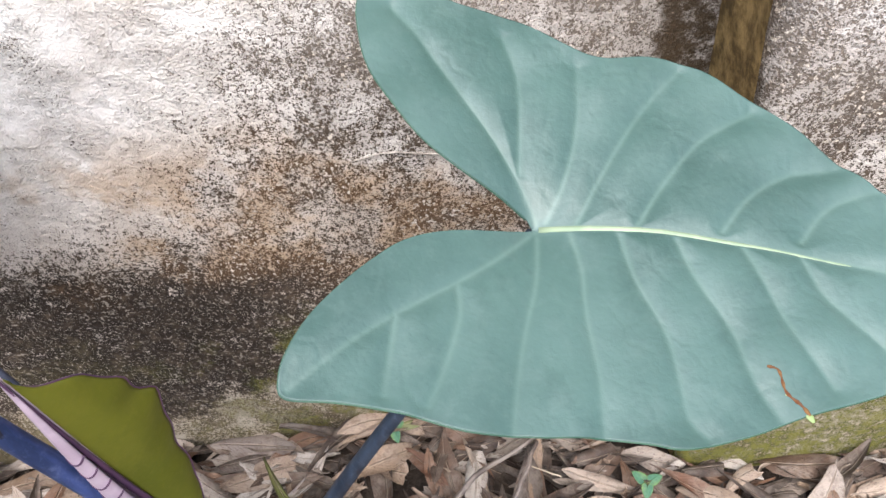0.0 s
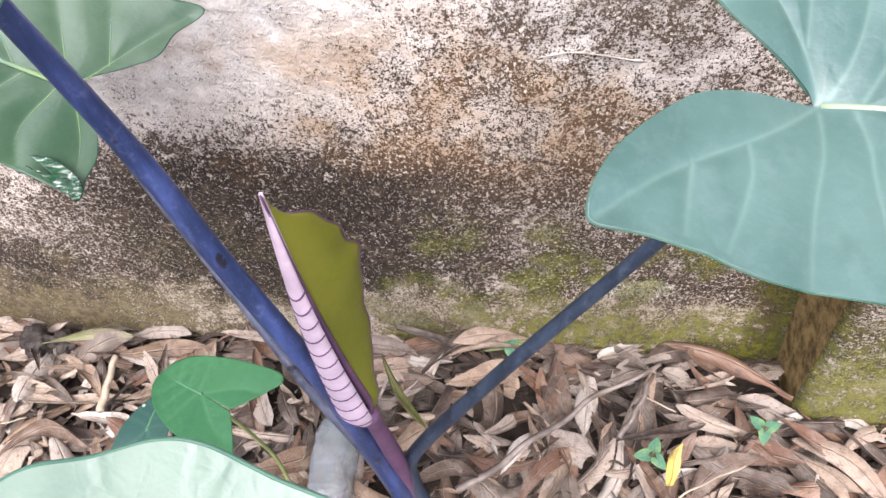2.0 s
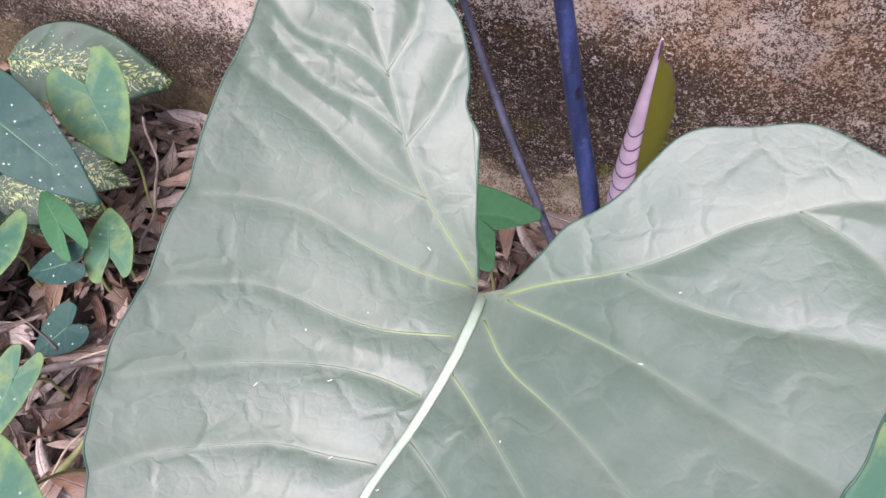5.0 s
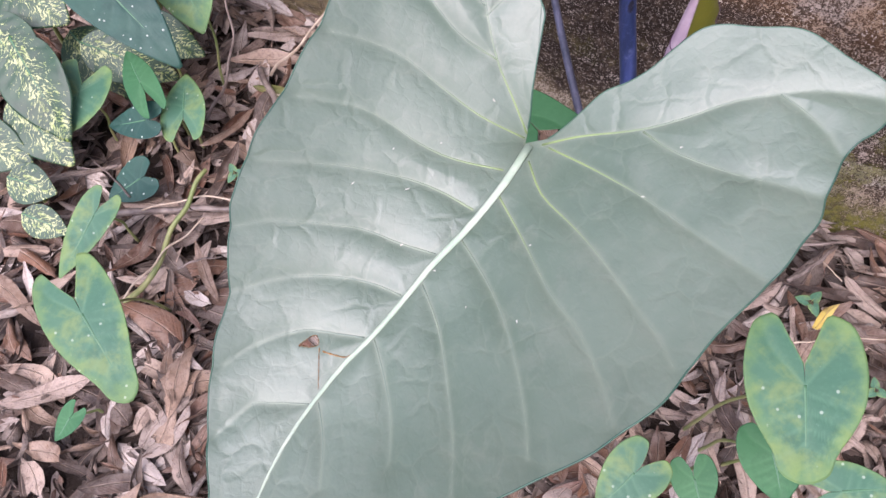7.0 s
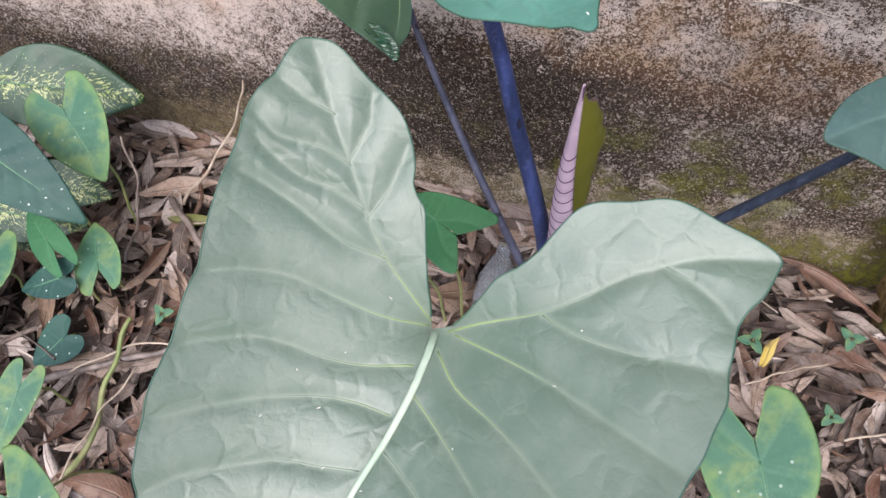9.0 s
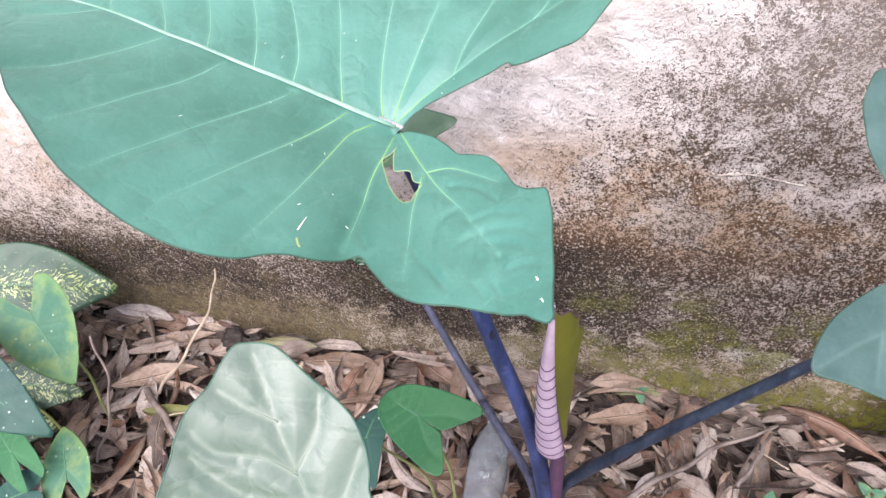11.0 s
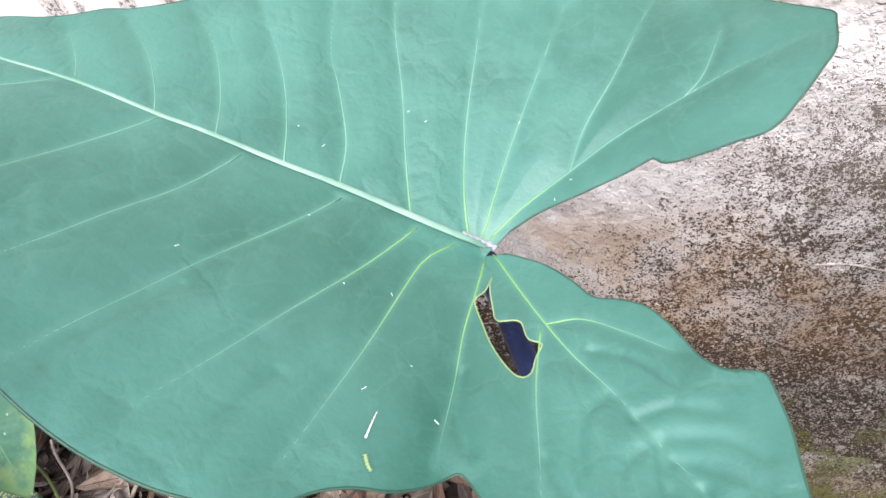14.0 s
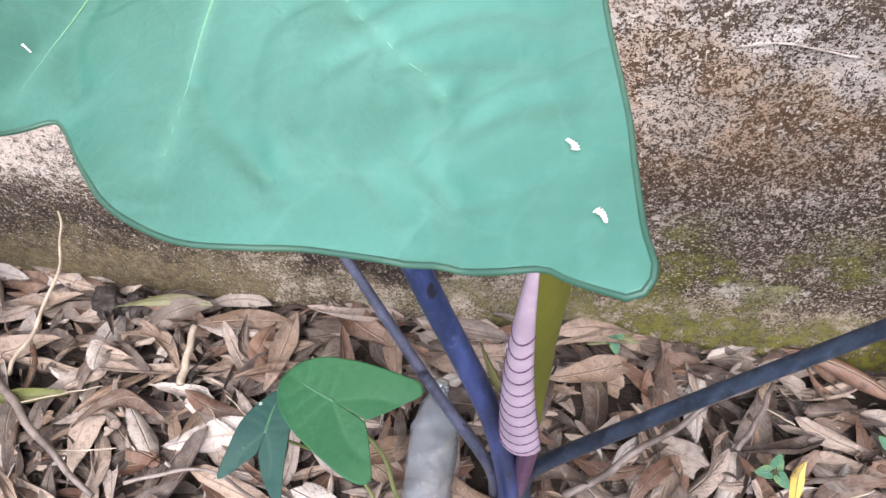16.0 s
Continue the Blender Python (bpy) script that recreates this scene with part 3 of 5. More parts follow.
# brown streaked reveal between wall and pillar
side = []
for k in range(9):
    y = 0.524 + 0.10 * k / 8
    for j in range(70):
        z = -0.05 + 1.70 * j / 69
        side.append((0.4795 - 0.055 * z + 0.003 * noise.noise(Vector((y * 40, 0, z * 9))), y, z))
mesh_ob("pillar_side", side, [(k * 70 + j, k * 70 + j + 1, (k + 1) * 70 + j + 1, (k + 1) * 70 + j) for k in range(8) for j in range(69)], RUST, pillar, "brown water-stained side face")

gx = np.r_[-60, -12, -4, np.arange(-1.6, 1.6, 0.04), 4, 12, 60]
gy = np.r_[-60, -12, -3, np.arange(-1.2, 0.80, 0.04), 4, 12, 60]
gv = [(x, y, 0.014 * noise.noise(Vector((x * 5, y * 5, 0))) - 0.012) for x in gx for y in gy]
gf = [(i * len(gy) + j, (i + 1) * len(gy) + j, (i + 1) * len(gy) + j + 1, i * len(gy) + j + 1) for i in range(len(gx) - 1) for j in range(len(gy) - 1)]
tagged(mesh_ob("ground", gv, gf, SOIL), "dark garden soil under a thick leaf litter", "ground", kind="structure")


# ---- the tall blue-stalked taro ----
taro = empty("taro_plant", (-0.05, 0.362, 0.0), "blue-stalked taro plant with large heart-shaped leaves before the wall", "plant")

OUT_A = [(-4, 7), (-20, 20), (-45, 36), (-63, 50), (-80, 69), (-94, 89), (-100, 107), (-103, 129), (-97, 154), (-78, 159), (-53, 141), (-27, 136), (-7, 132),
         (17, 122), (40, 116), (67, 120), (94, 115), (116, 101), (137, 90), (168, 61), (191, 41), (230, 10), (267, -26), (225, -48), (166, -71), (126, -84), (98, -95),
         (68, -103), (50, -102), (24, -101), (-1, -103), (-31, -103), (-59, -98), (-88, -96), (-110, -96), (-114, -88), (-112, -75), (-105, -58), (-94, -42), (-80, -26),
         (-65, -13), (-43, -5), (-5, -1)]
VEINS_A = [[(3, 1), (17, 4), (35, 7), (56, 9), (77, 9), (106, 6), (135, 2), (163, -3), (182, -7), (222, -15), (258, -24)], [(3, 2), (-9, 30), (-24, 56), (-43, 81), (-67, 112), (-85, 131)], [(-8, 34), (-8, 66), (-10, 95), (-19, 120)], [(7, 6), (17, 34), (24, 67), (25, 108)],
           [(23, 7), (36, 36), (49, 62), (66, 90), (84, 112)], [(56, 11), (73, 40), (94, 67), (125, 89)], [(101, 12), (118, 34), (142, 50), (168, 55)], [(142, 9), (160, 30), (187, 42)],
           [(1, -1), (-19, -18), (-39, -33), (-57, -45), (-79, -62), (-97, -79), (-110, -93)], [(-39, -33), (-37, -50), (-42, -73), (-49, -94)], [(-67, -52), (-68, -70), (-69, -91)], [(2, -5), (1, -28), (-5, -55), (-9, -80), (-11, -102)],
           [(20, 1), (25, -19), (26, -43), (30, -71), (31, -100)], [(46, 4), (53, -22), (65, -48), (69, -73), (71, -91), (78, -98)], [(76, 5), (85, -19), (99, -45), (105, -70), (115, -88)], [(111, 3), (122, -25), (131, -48), (143, -70)],
           [(140, 0), (150, -23), (172, -48)]]
leaf_a, place_a, _ = blade(taro, "leaf_blade", (0.2436, 0.318, 0.7451), (0.9714, -0.0598, -0.2298), (0.2065, -0.2654, 0.9418), OUT_A, VEINS_A,
                           (-0.011, 0.001, 0.374, 0.038, 0.367), (0.2449, 0.3351, 0.7273), BLADE_A, VEIN_A, "grey-green waxy heart-shaped blade with a brown scar", seed=3, pucker=0.002, n=640, m=160, mid_mat=MID_A, mid=2.6, width=0.0007, lap=0.0065, ripple=0.0018)

OUT_B = [(-8, -6), (-16, -12), (-26, -20), (-41, -30), (-56, -39), (-64, -44), (-69, -52), (-74, -57), (-83, -61), (-95, -70), (-104, -80), (-109, -92),
         (-112, -103), (-115, -113), (-119, -124), (-120, -133), (-116, -143), (-110, -148), (-90, -149), (-75, -151), (-64, -151), (-45, -147), (-28, -145), (-14, -142),
         (2, -138), (21, -132), (41, -128), (58, -124), (78, -120), (94, -117), (110, -112), (127, -105), (141, -98), (180, -70), (198, -60), (213, -49),
         (226, -38), (239, -26), (247, -16), (255, -3), (260, 7), (254, 28), (260, 48), (248, 62), (214, 78), (162, 101), (140, 111), (123, 118),
         (101, 127), (82, 132), (60, 137), (40, 137), (19, 137), (-8, 140), (-24, 141), (-38, 140), (-52, 140), (-65, 136), (-77, 133), (-86, 131),
         (-97, 131), (-107, 134), (-120, 135), (-128, 135), (-131, 129), (-132, 117), (-132, 100), (-133, 82), (-130, 70), (-121, 56), (-113, 41), (-104, 33),
         (-90, 29), (-74, 26), (-61, 21), (-49, 14), (-33, 12), (-18, 10), (-10, 8)]
VEINS_B = [[(0, 3), (27, 4), (65, 3), (91, 1), (115, 2), (145, 3), (167, 2), (191, 4), (212, 8), (232, 15), (254, 26)], [(-2, -3), (5, -35), (7, -65), (8, -93), (16, -114), (25, -127)], [(22, -2), (36, -32), (42, -55), (44, -78), (50, -97), (65, -117)], [(52, -2), (56, -25), (63, -46), (77, -72), (91, -91), (107, -109)],
           [(86, -2), (95, -23), (103, -46), (119, -70), (131, -85), (144, -94)], [(117, -1), (123, -19), (133, -37), (147, -54), (161, -65), (176, -73)], [(148, 0), (157, -14), (168, -30), (187, -42), (208, -48)], [(194, 3), (207, -13), (215, -21), (237, -23)],
           [(-5, 8), (-22, 21), (-45, 45), (-63, 59), (-83, 72), (-99, 88), (-113, 104), (-127, 133)], [(-44, 46), (-44, 67), (-50, 94), (-58, 115), (-64, 134)], [(-6, 12), (-11, 39), (-14, 68), (-14, 97), (-14, 120), (-14, 139)], [(8, 8), (19, 26), (22, 51), (26, 73), (33, 98), (39, 120), (45, 132)]]
VEINS_B += [[(36, 6), (46, 33), (58, 64), (64, 93), (75, 116), (82, 128)], [(70, 5), (77, 31), (86, 55), (98, 77), (110, 95), (122, 110)], [(104, 4), (116, 31), (133, 57), (148, 80), (160, 94)], [(145, 5), (155, 25), (166, 44), (179, 61)],
           [(190, 6), (200, 24), (213, 41)], [(-99, 88), (-98, 102), (-94, 118), (-88, 129)], [(-5, -4), (-17, -30), (-27, -50), (-44, -72), (-65, -93), (-81, -110), (-104, -131), (-112, -139)], [(-27, -50), (-24, -78), (-30, -110), (-33, -140)],
           [(-46, -75), (-48, -95), (-46, -118), (-53, -142)], [(-65, -93), (-66, -112), (-60, -133), (-65, -147)], [(-86, -113), (-86, -130), (-88, -145)], [(-42, -71), (-66, -68), (-91, -70)],
           [(-66, -95), (-91, -95), (-107, -101)]]
leaf_b, place_b, _ = blade(taro, "leaf_blade", (-0.0846, -0.0005, 0.7823), (-0.2693, -0.8652, -0.4231), (0.0117, -0.4422, 0.8968), OUT_B, VEINS_B,
                           (0.0, 0.101, 0.748, 0.408, 2.686, 0.971, -1.541, 13.021, -2.54, -0.753, 1.131, -3.317, 0.029, -2.445), (-0.0968, 0.0208, 0.7499), BLADE_B, VEIN_B, "silvery green quilted heart-shaped blade, torn near the tip", seed=8, pucker=0.0034, lap=0.0065, n=760, m=190, mid_mat=MIDRIB, mid=2.9, ripple=0.0014, width=0.0009,
                           hole=[(175, -25), (169, -24), (165, -22), (167, -17), (171, -19), (173, -22)], edge_mat=SCAR)

OUT_C = [(-4, -23), (-12, -39), (-26, -55), (-40, -69), (-47, -77), (-50, -80), (-56, -78), (-66, -82), (-80, -90), (-92, -96), (-98, -110), (-102, -125),
         (-104, -136), (-101, -154), (-98, -161), (-84, -169), (-68, -178), (-50, -186), (-28, -192), (-14, -192), (2, -184), (19, -179), (35, -179), (51, -174),
         (66, -175), (79, -171), (95, -165), (112, -158), (128, -147), (132, -140), (136, -131), (150, -120), (164, -108), (182, -96), (188, -85), (193, -74),
         (201, -61), (209, -49), (224, -36), (232, -25), (247, -12), (268, -4), (285, 11), (282, 43), (257, 60), (234, 74), (211, 87),
         (188, 102), (173, 111), (160, 119), (144, 126), (129, 133), (118, 138), (106, 142), (95, 144), (83, 146), (72, 147), (61, 147), (45, 145),
         (32, 141), (20, 135), (12, 129), (4, 119), (-5, 112), (-16, 106), (-24, 97), (-31, 87), (-36, 87), (-46, 93), (-53, 97), (-63, 102),
         (-73, 104), (-82, 104), (-93, 101), (-103, 98), (-117, 96), (-124, 95), (-133, 94), (-140, 92), (-144, 93), (-150, 94), (-153, 94), (-154, 90),
         (-151, 84), (-147, 74), (-144, 66), (-140, 57), (-135, 46), (-129, 32), (-124, 23), (-119, 15), (-116, 13), (-109, 14), (-104, 14), (-97, 11),
         (-90, 5), (-80, -2), (-71, -6), (-61, -6), (-51, -4), (-40, -8), (-26, -11), (-11, -9), (-7, -7)]
VEINS_C = [[(2, -7), (43, -10), (77, -8), (104, -3), (135, 3), (159, 10), (198, 16), (237, 23), (267, 23)], [(43, -12), (62, -44), (81, -77), (104, -112), (118, -140)], [(78, -9), (89, -34), (109, -61), (124, -79), (141, -111)], [(104, -4), (115, -23), (130, -45), (150, -67), (170, -85)],
           [(135, 2), (148, -19), (169, -44), (192, -61)], [(161, 9), (170, -2), (189, -20), (216, -37)], [(199, 14), (210, 3), (229, -12)], [(13, -11), (29, -42), (45, -80), (60, -123), (76, -167)],
           [(6, -12), (14, -53), (19, -87), (23, -122), (28, -165)], [(3, -12), (-4, -41), (-16, -67), (-31, -93), (-52, -118), (-70, -135), (-78, -139), (-95, -150)], [(-16, -67), (-13, -94), (-15, -129), (-15, -163), (-16, -187)], [(-52, -118), (-56, -132), (-55, -162)]]
VEINS_C += [[(157, 10), (162, 36), (166, 59), (170, 83), (180, 105)], [(120, 5), (123, 38), (129, 67), (133, 96), (137, 120)], [(73, -2), (84, 34), (92, 64), (97, 92), (100, 110), (103, 134)], [(36, -5), (45, 28), (54, 61), (60, 91), (67, 127)],
           [(16, -3), (24, 11), (24, 34), (22, 64), (21, 89), (20, 118)], [(-1, 1), (-5, 19), (-8, 35), (-15, 58), (-23, 89)], [(204, 19), (211, 32), (224, 55)], [(-3, -4), (-19, 5), (-38, 16), (-54, 25), (-73, 34), (-93, 47), (-111, 59)],
           [(-37, 19), (-45, 44), (-57, 70), (-67, 93)], [(-38, 16), (-51, 7), (-70, 7), (-88, 10)]]
HOLE_C = [(-8, 7), (-8, 15), (-6, 21), (-14, 29), (-22, 36), (-32, 42), (-38, 43), (-41, 39), (-40, 32), (-40, 25), (-34, 26), (-29, 21), (-26, 21), (-19, 25), (-15, 21), (-9, 12)]
leaf_c, place_c, _ = blade(taro, "leaf_blade", (-0.1652, 0.2853, 0.8742), (-0.9628, 0.2521, 0.0978), (0.0773, -0.09, 0.9929), OUT_C, VEINS_C,
                           (0.016, 0.028, 1.989, 1.723, 1.663, -3.596, -2.708, 2.992, -0.648, -6.668, -5.514, -8.366, -9.537, -25.746), (-0.1682, 0.3116, 0.8527), BLADE_C, VEIN, "smooth sea-green heart-shaped blade with an eaten hole beside the stalk", seed=5, pucker=0.0026, fold=((-8, 24), (-34, 96), 0.011, 0.017),
                           dents=[[(-94, 49), (-100, 65), (-104, 79), (-115, 87), (-120, 94)], [(-111, 59), (-117, 72), (-122, 83), (-129, 93)], [(-70, 36), (-65, 50), (-70, 65), (-82, 82), (-92, 90)], [(-95, 45), (-112, 40), (-125, 43)], [(-100, 52), (-115, 51), (-128, 54)], [(-120, 67), (-125, 63), (-134, 61)], [(-83, 41), (-94, 33), (-108, 31)], [(-59, 69), (-71, 78), (-89, 86)],
                                  [(-102, 63), (-110, 74), (-124, 83)], [(-15, 51), (-21, 67), (-32, 78)], [(-60, 20), (-76, 18), (-92, 24)], [(-88, 52), (-84, 66), (-92, 80)], [(40, 90), (44, 110), (46, 136)], [(90, 80), (96, 112), (94, 130)]],
                           ripple=0.0012, hole=HOLE_C, n=640, m=160, mid_mat=MID_C, mid=2.8, width=0.00075, lap=0.009)

OUT_E = [(-2, -11), (-33, -40), (-50, -60), (-54, -87), (-68, -120), (-36, -115), (-12, -109), (20, -98), (57, -81), (72, -71), (134, -54), (190, -32), (236, 0), (160, 61), (64, 80),
         (-6, 86), (-35, 88), (-48, 88), (-45, 69), (-44, 47), (-26, 15), (-6, 3)]
VEINS_E = [[(0, 0), (110, 3), (228, 0)], [(-2, -3), (-30, -60), (-58, -110)], [(-18, -33), (10, -98)], [(4, -3), (50, -76)], [(50, 0), (110, -56)], [(100, 2), (170, -36)], [(-3, 3), (-26, 40), (-40, 80)],
           [(10, 3), (20, 50), (10, 80)], [(40, 3), (75, 74)], [(90, 3), (140, 62)]]
leaf_e, place_e, _ = blade(taro, "leaf_blade", (-0.2973, 0.49, 0.6103), (-0.8828, 0.0945, 0.4602), (0.3977, -0.3709, 0.8392), OUT_E, VEINS_E, (0, 0, 0.2, 0.2, 0.4), None,
                           BLADE_E, VEIN_A, "smaller dull green blade close to the wall", seed=11, n=200, m=46)

WET = blade_material("glossy_crumpled_blade", (0.007, 0.040, 0.016), (0.020, 0.085, 0.034), 0.18, spec=0.9, mottle=0.2)
blade(taro, "crumpled_lobe", (-0.2935, 0.4125, 0.5815), (-0.8828, 0.0945, 0.4602), (0.3977, -0.3709, 0.8392), [(24, -8), (12, -12), (-6, -10), (-20, -4), (-27, 6), (-24, 12), (-8, 9), (8, 4), (22, 2)], [], (0, 0, 0.2, 0.2, 0.4), None,
      WET, VEIN_A, "dark glossy crumpled end of a lobe", seed=4, n=90, m=20, ripple=0.10, freq=260, margin=False, parts=False)

stalk(taro, "leaf_stalk", [(-0.052, 0.355, 0.0), (-0.052, 0.335, 0.14), (-0.071, 0.316, 0.40), (-0.112, 0.315, 0.60), (-0.132, 0.316, 0.70), (-0.168, 0.3116, 0.850)], 0.0135, 0.0062, STALK, "thick blue-purple leaf stalk with dark spots")
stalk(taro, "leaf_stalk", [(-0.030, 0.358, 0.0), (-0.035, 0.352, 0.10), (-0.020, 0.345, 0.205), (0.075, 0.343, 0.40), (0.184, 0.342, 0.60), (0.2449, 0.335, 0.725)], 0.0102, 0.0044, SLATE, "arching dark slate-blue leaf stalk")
stalk(taro, "leaf_stalk", [(-0.055, 0.340, 0.0), (-0.085, 0.19, 0.25), (-0.098, 0.06, 0.55), (-0.0968, 0.012, 0.738)], 0.015, 0.006, STALK, "blue-purple leaf stalk")
stalk(taro, "leaf_stalk", [(-0.068, 0.362, 0.0), (-0.076, 0.345, 0.18), (-0.135, 0.376, 0.30), (-0.208, 0.434, 0.40), (-0.27, 0.475, 0.52), (-0.2973, 0.49, 0.608)], 0.0080, 0.0036, ASHEN, "thin blue-grey leaf stalk")


def rolled_leaf(parent):
    """The youngest leaf: rolled to the left, its back lilac, one margin open and olive."""
    base, tip = np.array([-0.042, 0.304, 0.370]), np.array([-0.050, 0.291, 0.700])
    loc = np.array(parent.location)
    stalk(parent, "bud_stalk", [(-0.046, 0.362, 0.0), (-0.040, 0.335, 0.2), tuple(base + (0.004, 0, 0.02))], 0.013, 0.008, PURPLE, "dark purple stalk of the rolled leaf")
    n, m = 60, 18
    verts, uv = [], []
    axis = tip - base

    def roll(t):
        return 0.0215 * (1 - t) ** 0.95 * min(1, (t + 0.01) / 0.13) ** 0.8 + 0.0006

    for i in range(n + 1):
        t = i / n
        c = base + axis * t + np.array([-0.006 * math.sin(math.pi * t) - 0.002 * (1 - t), 0, 0])
        r = roll(t)
        for j in range(m + 1):
            a = radians(-35 - 300 * j / m)
            s = 1 - 0.35 * j / m
            verts.append(c + np.array([r * s * math.cos(a), -0.9 * r * s * math.sin(a) * -1, 0.0]) - loc)
    faces = [(i * (m + 1) + j, i * (m + 1) + j + 1, (i + 1) * (m + 1) + j + 1, (i + 1) * (m + 1) + j) for i in range(n) for j in range(m)]
    back = mesh_ob("rolled_blade", verts, faces, LILAC, parent, "lilac back of the rolled young leaf")
    so = back.modifiers.new("thickness", "SOLIDIFY")
    so.thickness = 0.0008
    for k in range(13):
        t0 = 0.05 + 0.055 * k
        line = []
        for j in range(9):
            t = t0 - 0.030 * math.sin(math.pi * j / 8) + 0.012 * j / 8
            c = base + axis * t + np.array([-0.006 * math.sin(math.pi * t) - 0.002 * (1 - t), 0, 0])
            a = radians(-35 - 150 * j / 8)
            r = roll(t) * (1 - 0.175 * j / 8) + 0.0006
            line.append(c + np.array([r * math.cos(a), 0.9 * r * math.sin(a), 0]) - loc)
        v, f = tube(np.array(line), 0.0010, 5)
        mesh_ob("dark_vein", v, f, PURPLE, back)
    # the open margin to the right
    verts = []
    for i in range(n + 1):
        t = i / n
        c = base + axis * t + np.array([-0.006 * math.sin(math.pi * t) - 0.002 * (1 - t), 0, 0])
        r = roll(t)
        w = 0.058 * float(np.interp(t, (0, 0.24, 0.46, 0.65, 0.77, 0.87, 0.95, 1), (0.03, 0.42, 0.80, 1.0, 0.88, 0.52, 0.18, 0.02))) + 0.0005
        w *= 1 + 0.05 * math.sin(23 * t) + 0.03 * math.sin(51 * t)
        for j in range(13):
            k = j / 12
            bend = 0.010 * math.sin(k * 2.6) * w / 0.058
            verts.append(c + np.array([r * 0.55 + 0.27 * w * k + bend, r * 0.35 + 0.96 * w * k - 0.27 * bend, -0.012 * k + 0.0015 * math.sin(31 * t) * k * k]) - loc)
    faces = [(i * 13 + j, i * 13 + j + 1, (i + 1) * 13 + j + 1, (i + 1) * 13 + j) for i in range(n) for j in range(12)]
    flap = mesh_ob("open_margin", verts, faces, OLIVE, parent, "olive-yellow inner face of the opening leaf")
    so = flap.modifiers.new("thickness", "SOLIDIFY")
    so.thickness = 0.0009
    mid = np.array([np.array(verts[i * 13]) + (0, -0.002, 0) for i in range(n + 1)])
    v, f = tube(mid, np.linspace(0.0042, 0.0008, n + 1), 8)
    mesh_ob("bud_midrib", v, f, PURPLE, parent, "dark purple midrib")
    v, f = tube(np.array([verts[i * 13 + 12] for i in range(n + 1)]), 0.0007, 5)
    mesh_ob("bud_edge", v, f, PURPLE, flap)


rolled_leaf(taro)


def on_blade(ob, place, points, r0, r1, name, mat, label="", squash=0.35, lift=0.0006):
    l = spline(np.array(points) / 1000, 20)
    c = place(l[:, 0], l[:, 1])
    c[:, 2] += lift
    k = np.arange(20)
    v, f = tube(c, (r0 + (r1 - r0) * k / 19) * (0.8 + 0.35 * np.sin(k * 1.9)), 7, squash)
    return mesh_ob(name, v, f, mat, ob, label)


on_blade(leaf_a, place_a, [(108, -60), (116, -61), (118, -73), (124, -79), (128, -87)], 0.0015, 0.0019, "scar_edge", VEIN_L, "yellow rim of the scar", 0.25, 0.0004)
on_blade(leaf_a, place_a, [(111, -61), (116, -63), (118, -73), (124, -79), (127, -84)], 0.0008, 0.0011, "scar", SCAR, "brown dry scar", 0.4, 0.0009)
on_blade(leaf_b, place_b, [(168, -12), (165, -5), (162, 0), (155, 3)], 0.0006, 0.0003, "tear_edge", SCAR, "thin brown torn edge")
on_blade(leaf_b, place_b, [(168, -15), (175, -8), (185, 1)], 0.0003, 0.0002, "tear_edge", SCAR, "thin brown torn edge")
on_blade(leaf_c, place_c, [(3, 84), (2, 90), (1, 95)], 0.0002, 0.0006, "pale_mark", WHITISH, "small whitish mark", 0.3)
# two wet glints near the lobe tip, painted as flat whitish patches
on_blade(leaf_c, place_c, [(-136, 70), (-137.5, 71), (-138, 72)], 0.0004, 0.0008, "pale_mark", WHITISH, "small whitish mark", 0.15)
on_blade(leaf_c, place_c, [(-144, 82), (-145, 82.6), (-146, 84)], 0.0008, 0.0003, "pale_mark", WHITISH, "small whitish mark", 0.15)
on_blade(leaf_c, place_c, [(-2, 100), (-5, 103), (-7, 104)], 0.0010, 0.0008, "yellow_mark", VEIN_L, "yellow spot by the margin", 0.25)


def specks(ob, place, count, seed, reach):
    r = np.random.default_rng(seed)
    for _ in range(count):
        a, d = r.uniform(-2.2, 2.2), r.uniform(0.3, 1.0) * reach
        u, v = 1000 * d * math.cos(a), 1000 * d * math.sin(a) * 0.75
        b = r.uniform(0, 6.28)
        k = r.uniform(0.6, 2.6)
        on_blade(ob, place, [(u, v), (u + k * math.cos(b), v + k * math.sin(b))], 0.0003, 0.00022, "speck", WHITISH)


on_blade(leaf_c, place_c, [(-3, -8), (2, -9), (9, -10), (16, -11)], 0.0020, 0.0012, "stalk_joint", JOINT, "greyish lilac joint of stalk and midrib", 0.5, 0.0008)
specks(leaf_a, place_a, 12, 1, 0.10)
specks(leaf_b, place_b, 12, 2, 0.13)
specks(leaf_c, place_c, 16, 3, 0.14)


# ---- small plants ----
def heart(length, width, lobe=0.45, gap=0.12, point=1.0, notch=0.30):
    """Outline in millimetres of a small heart- or arrow-shaped leaf."""
    L, W, B = length * 1000, width * 500, lobe * length * 1000
    half = [(-notch * B, 0.4), (-(0.5 + 0.5 * notch) * B, gap * W * 0.5), (-0.97 * B, W * (0.2 + gap * 0.5)), (-1.0 * B, W * 0.56), (-0.84 * B, W * 0.84), (-0.35 * B, W * 1.0), (0.12 * L, W * 0.97),
            (0.40 * L, W * 0.80), (0.68 * L, W * 0.52), (0.90 * L, W * 0.20 * point)]
    return half + [(L, 0)] + [(u, -v) for u, v in half[::-1]]


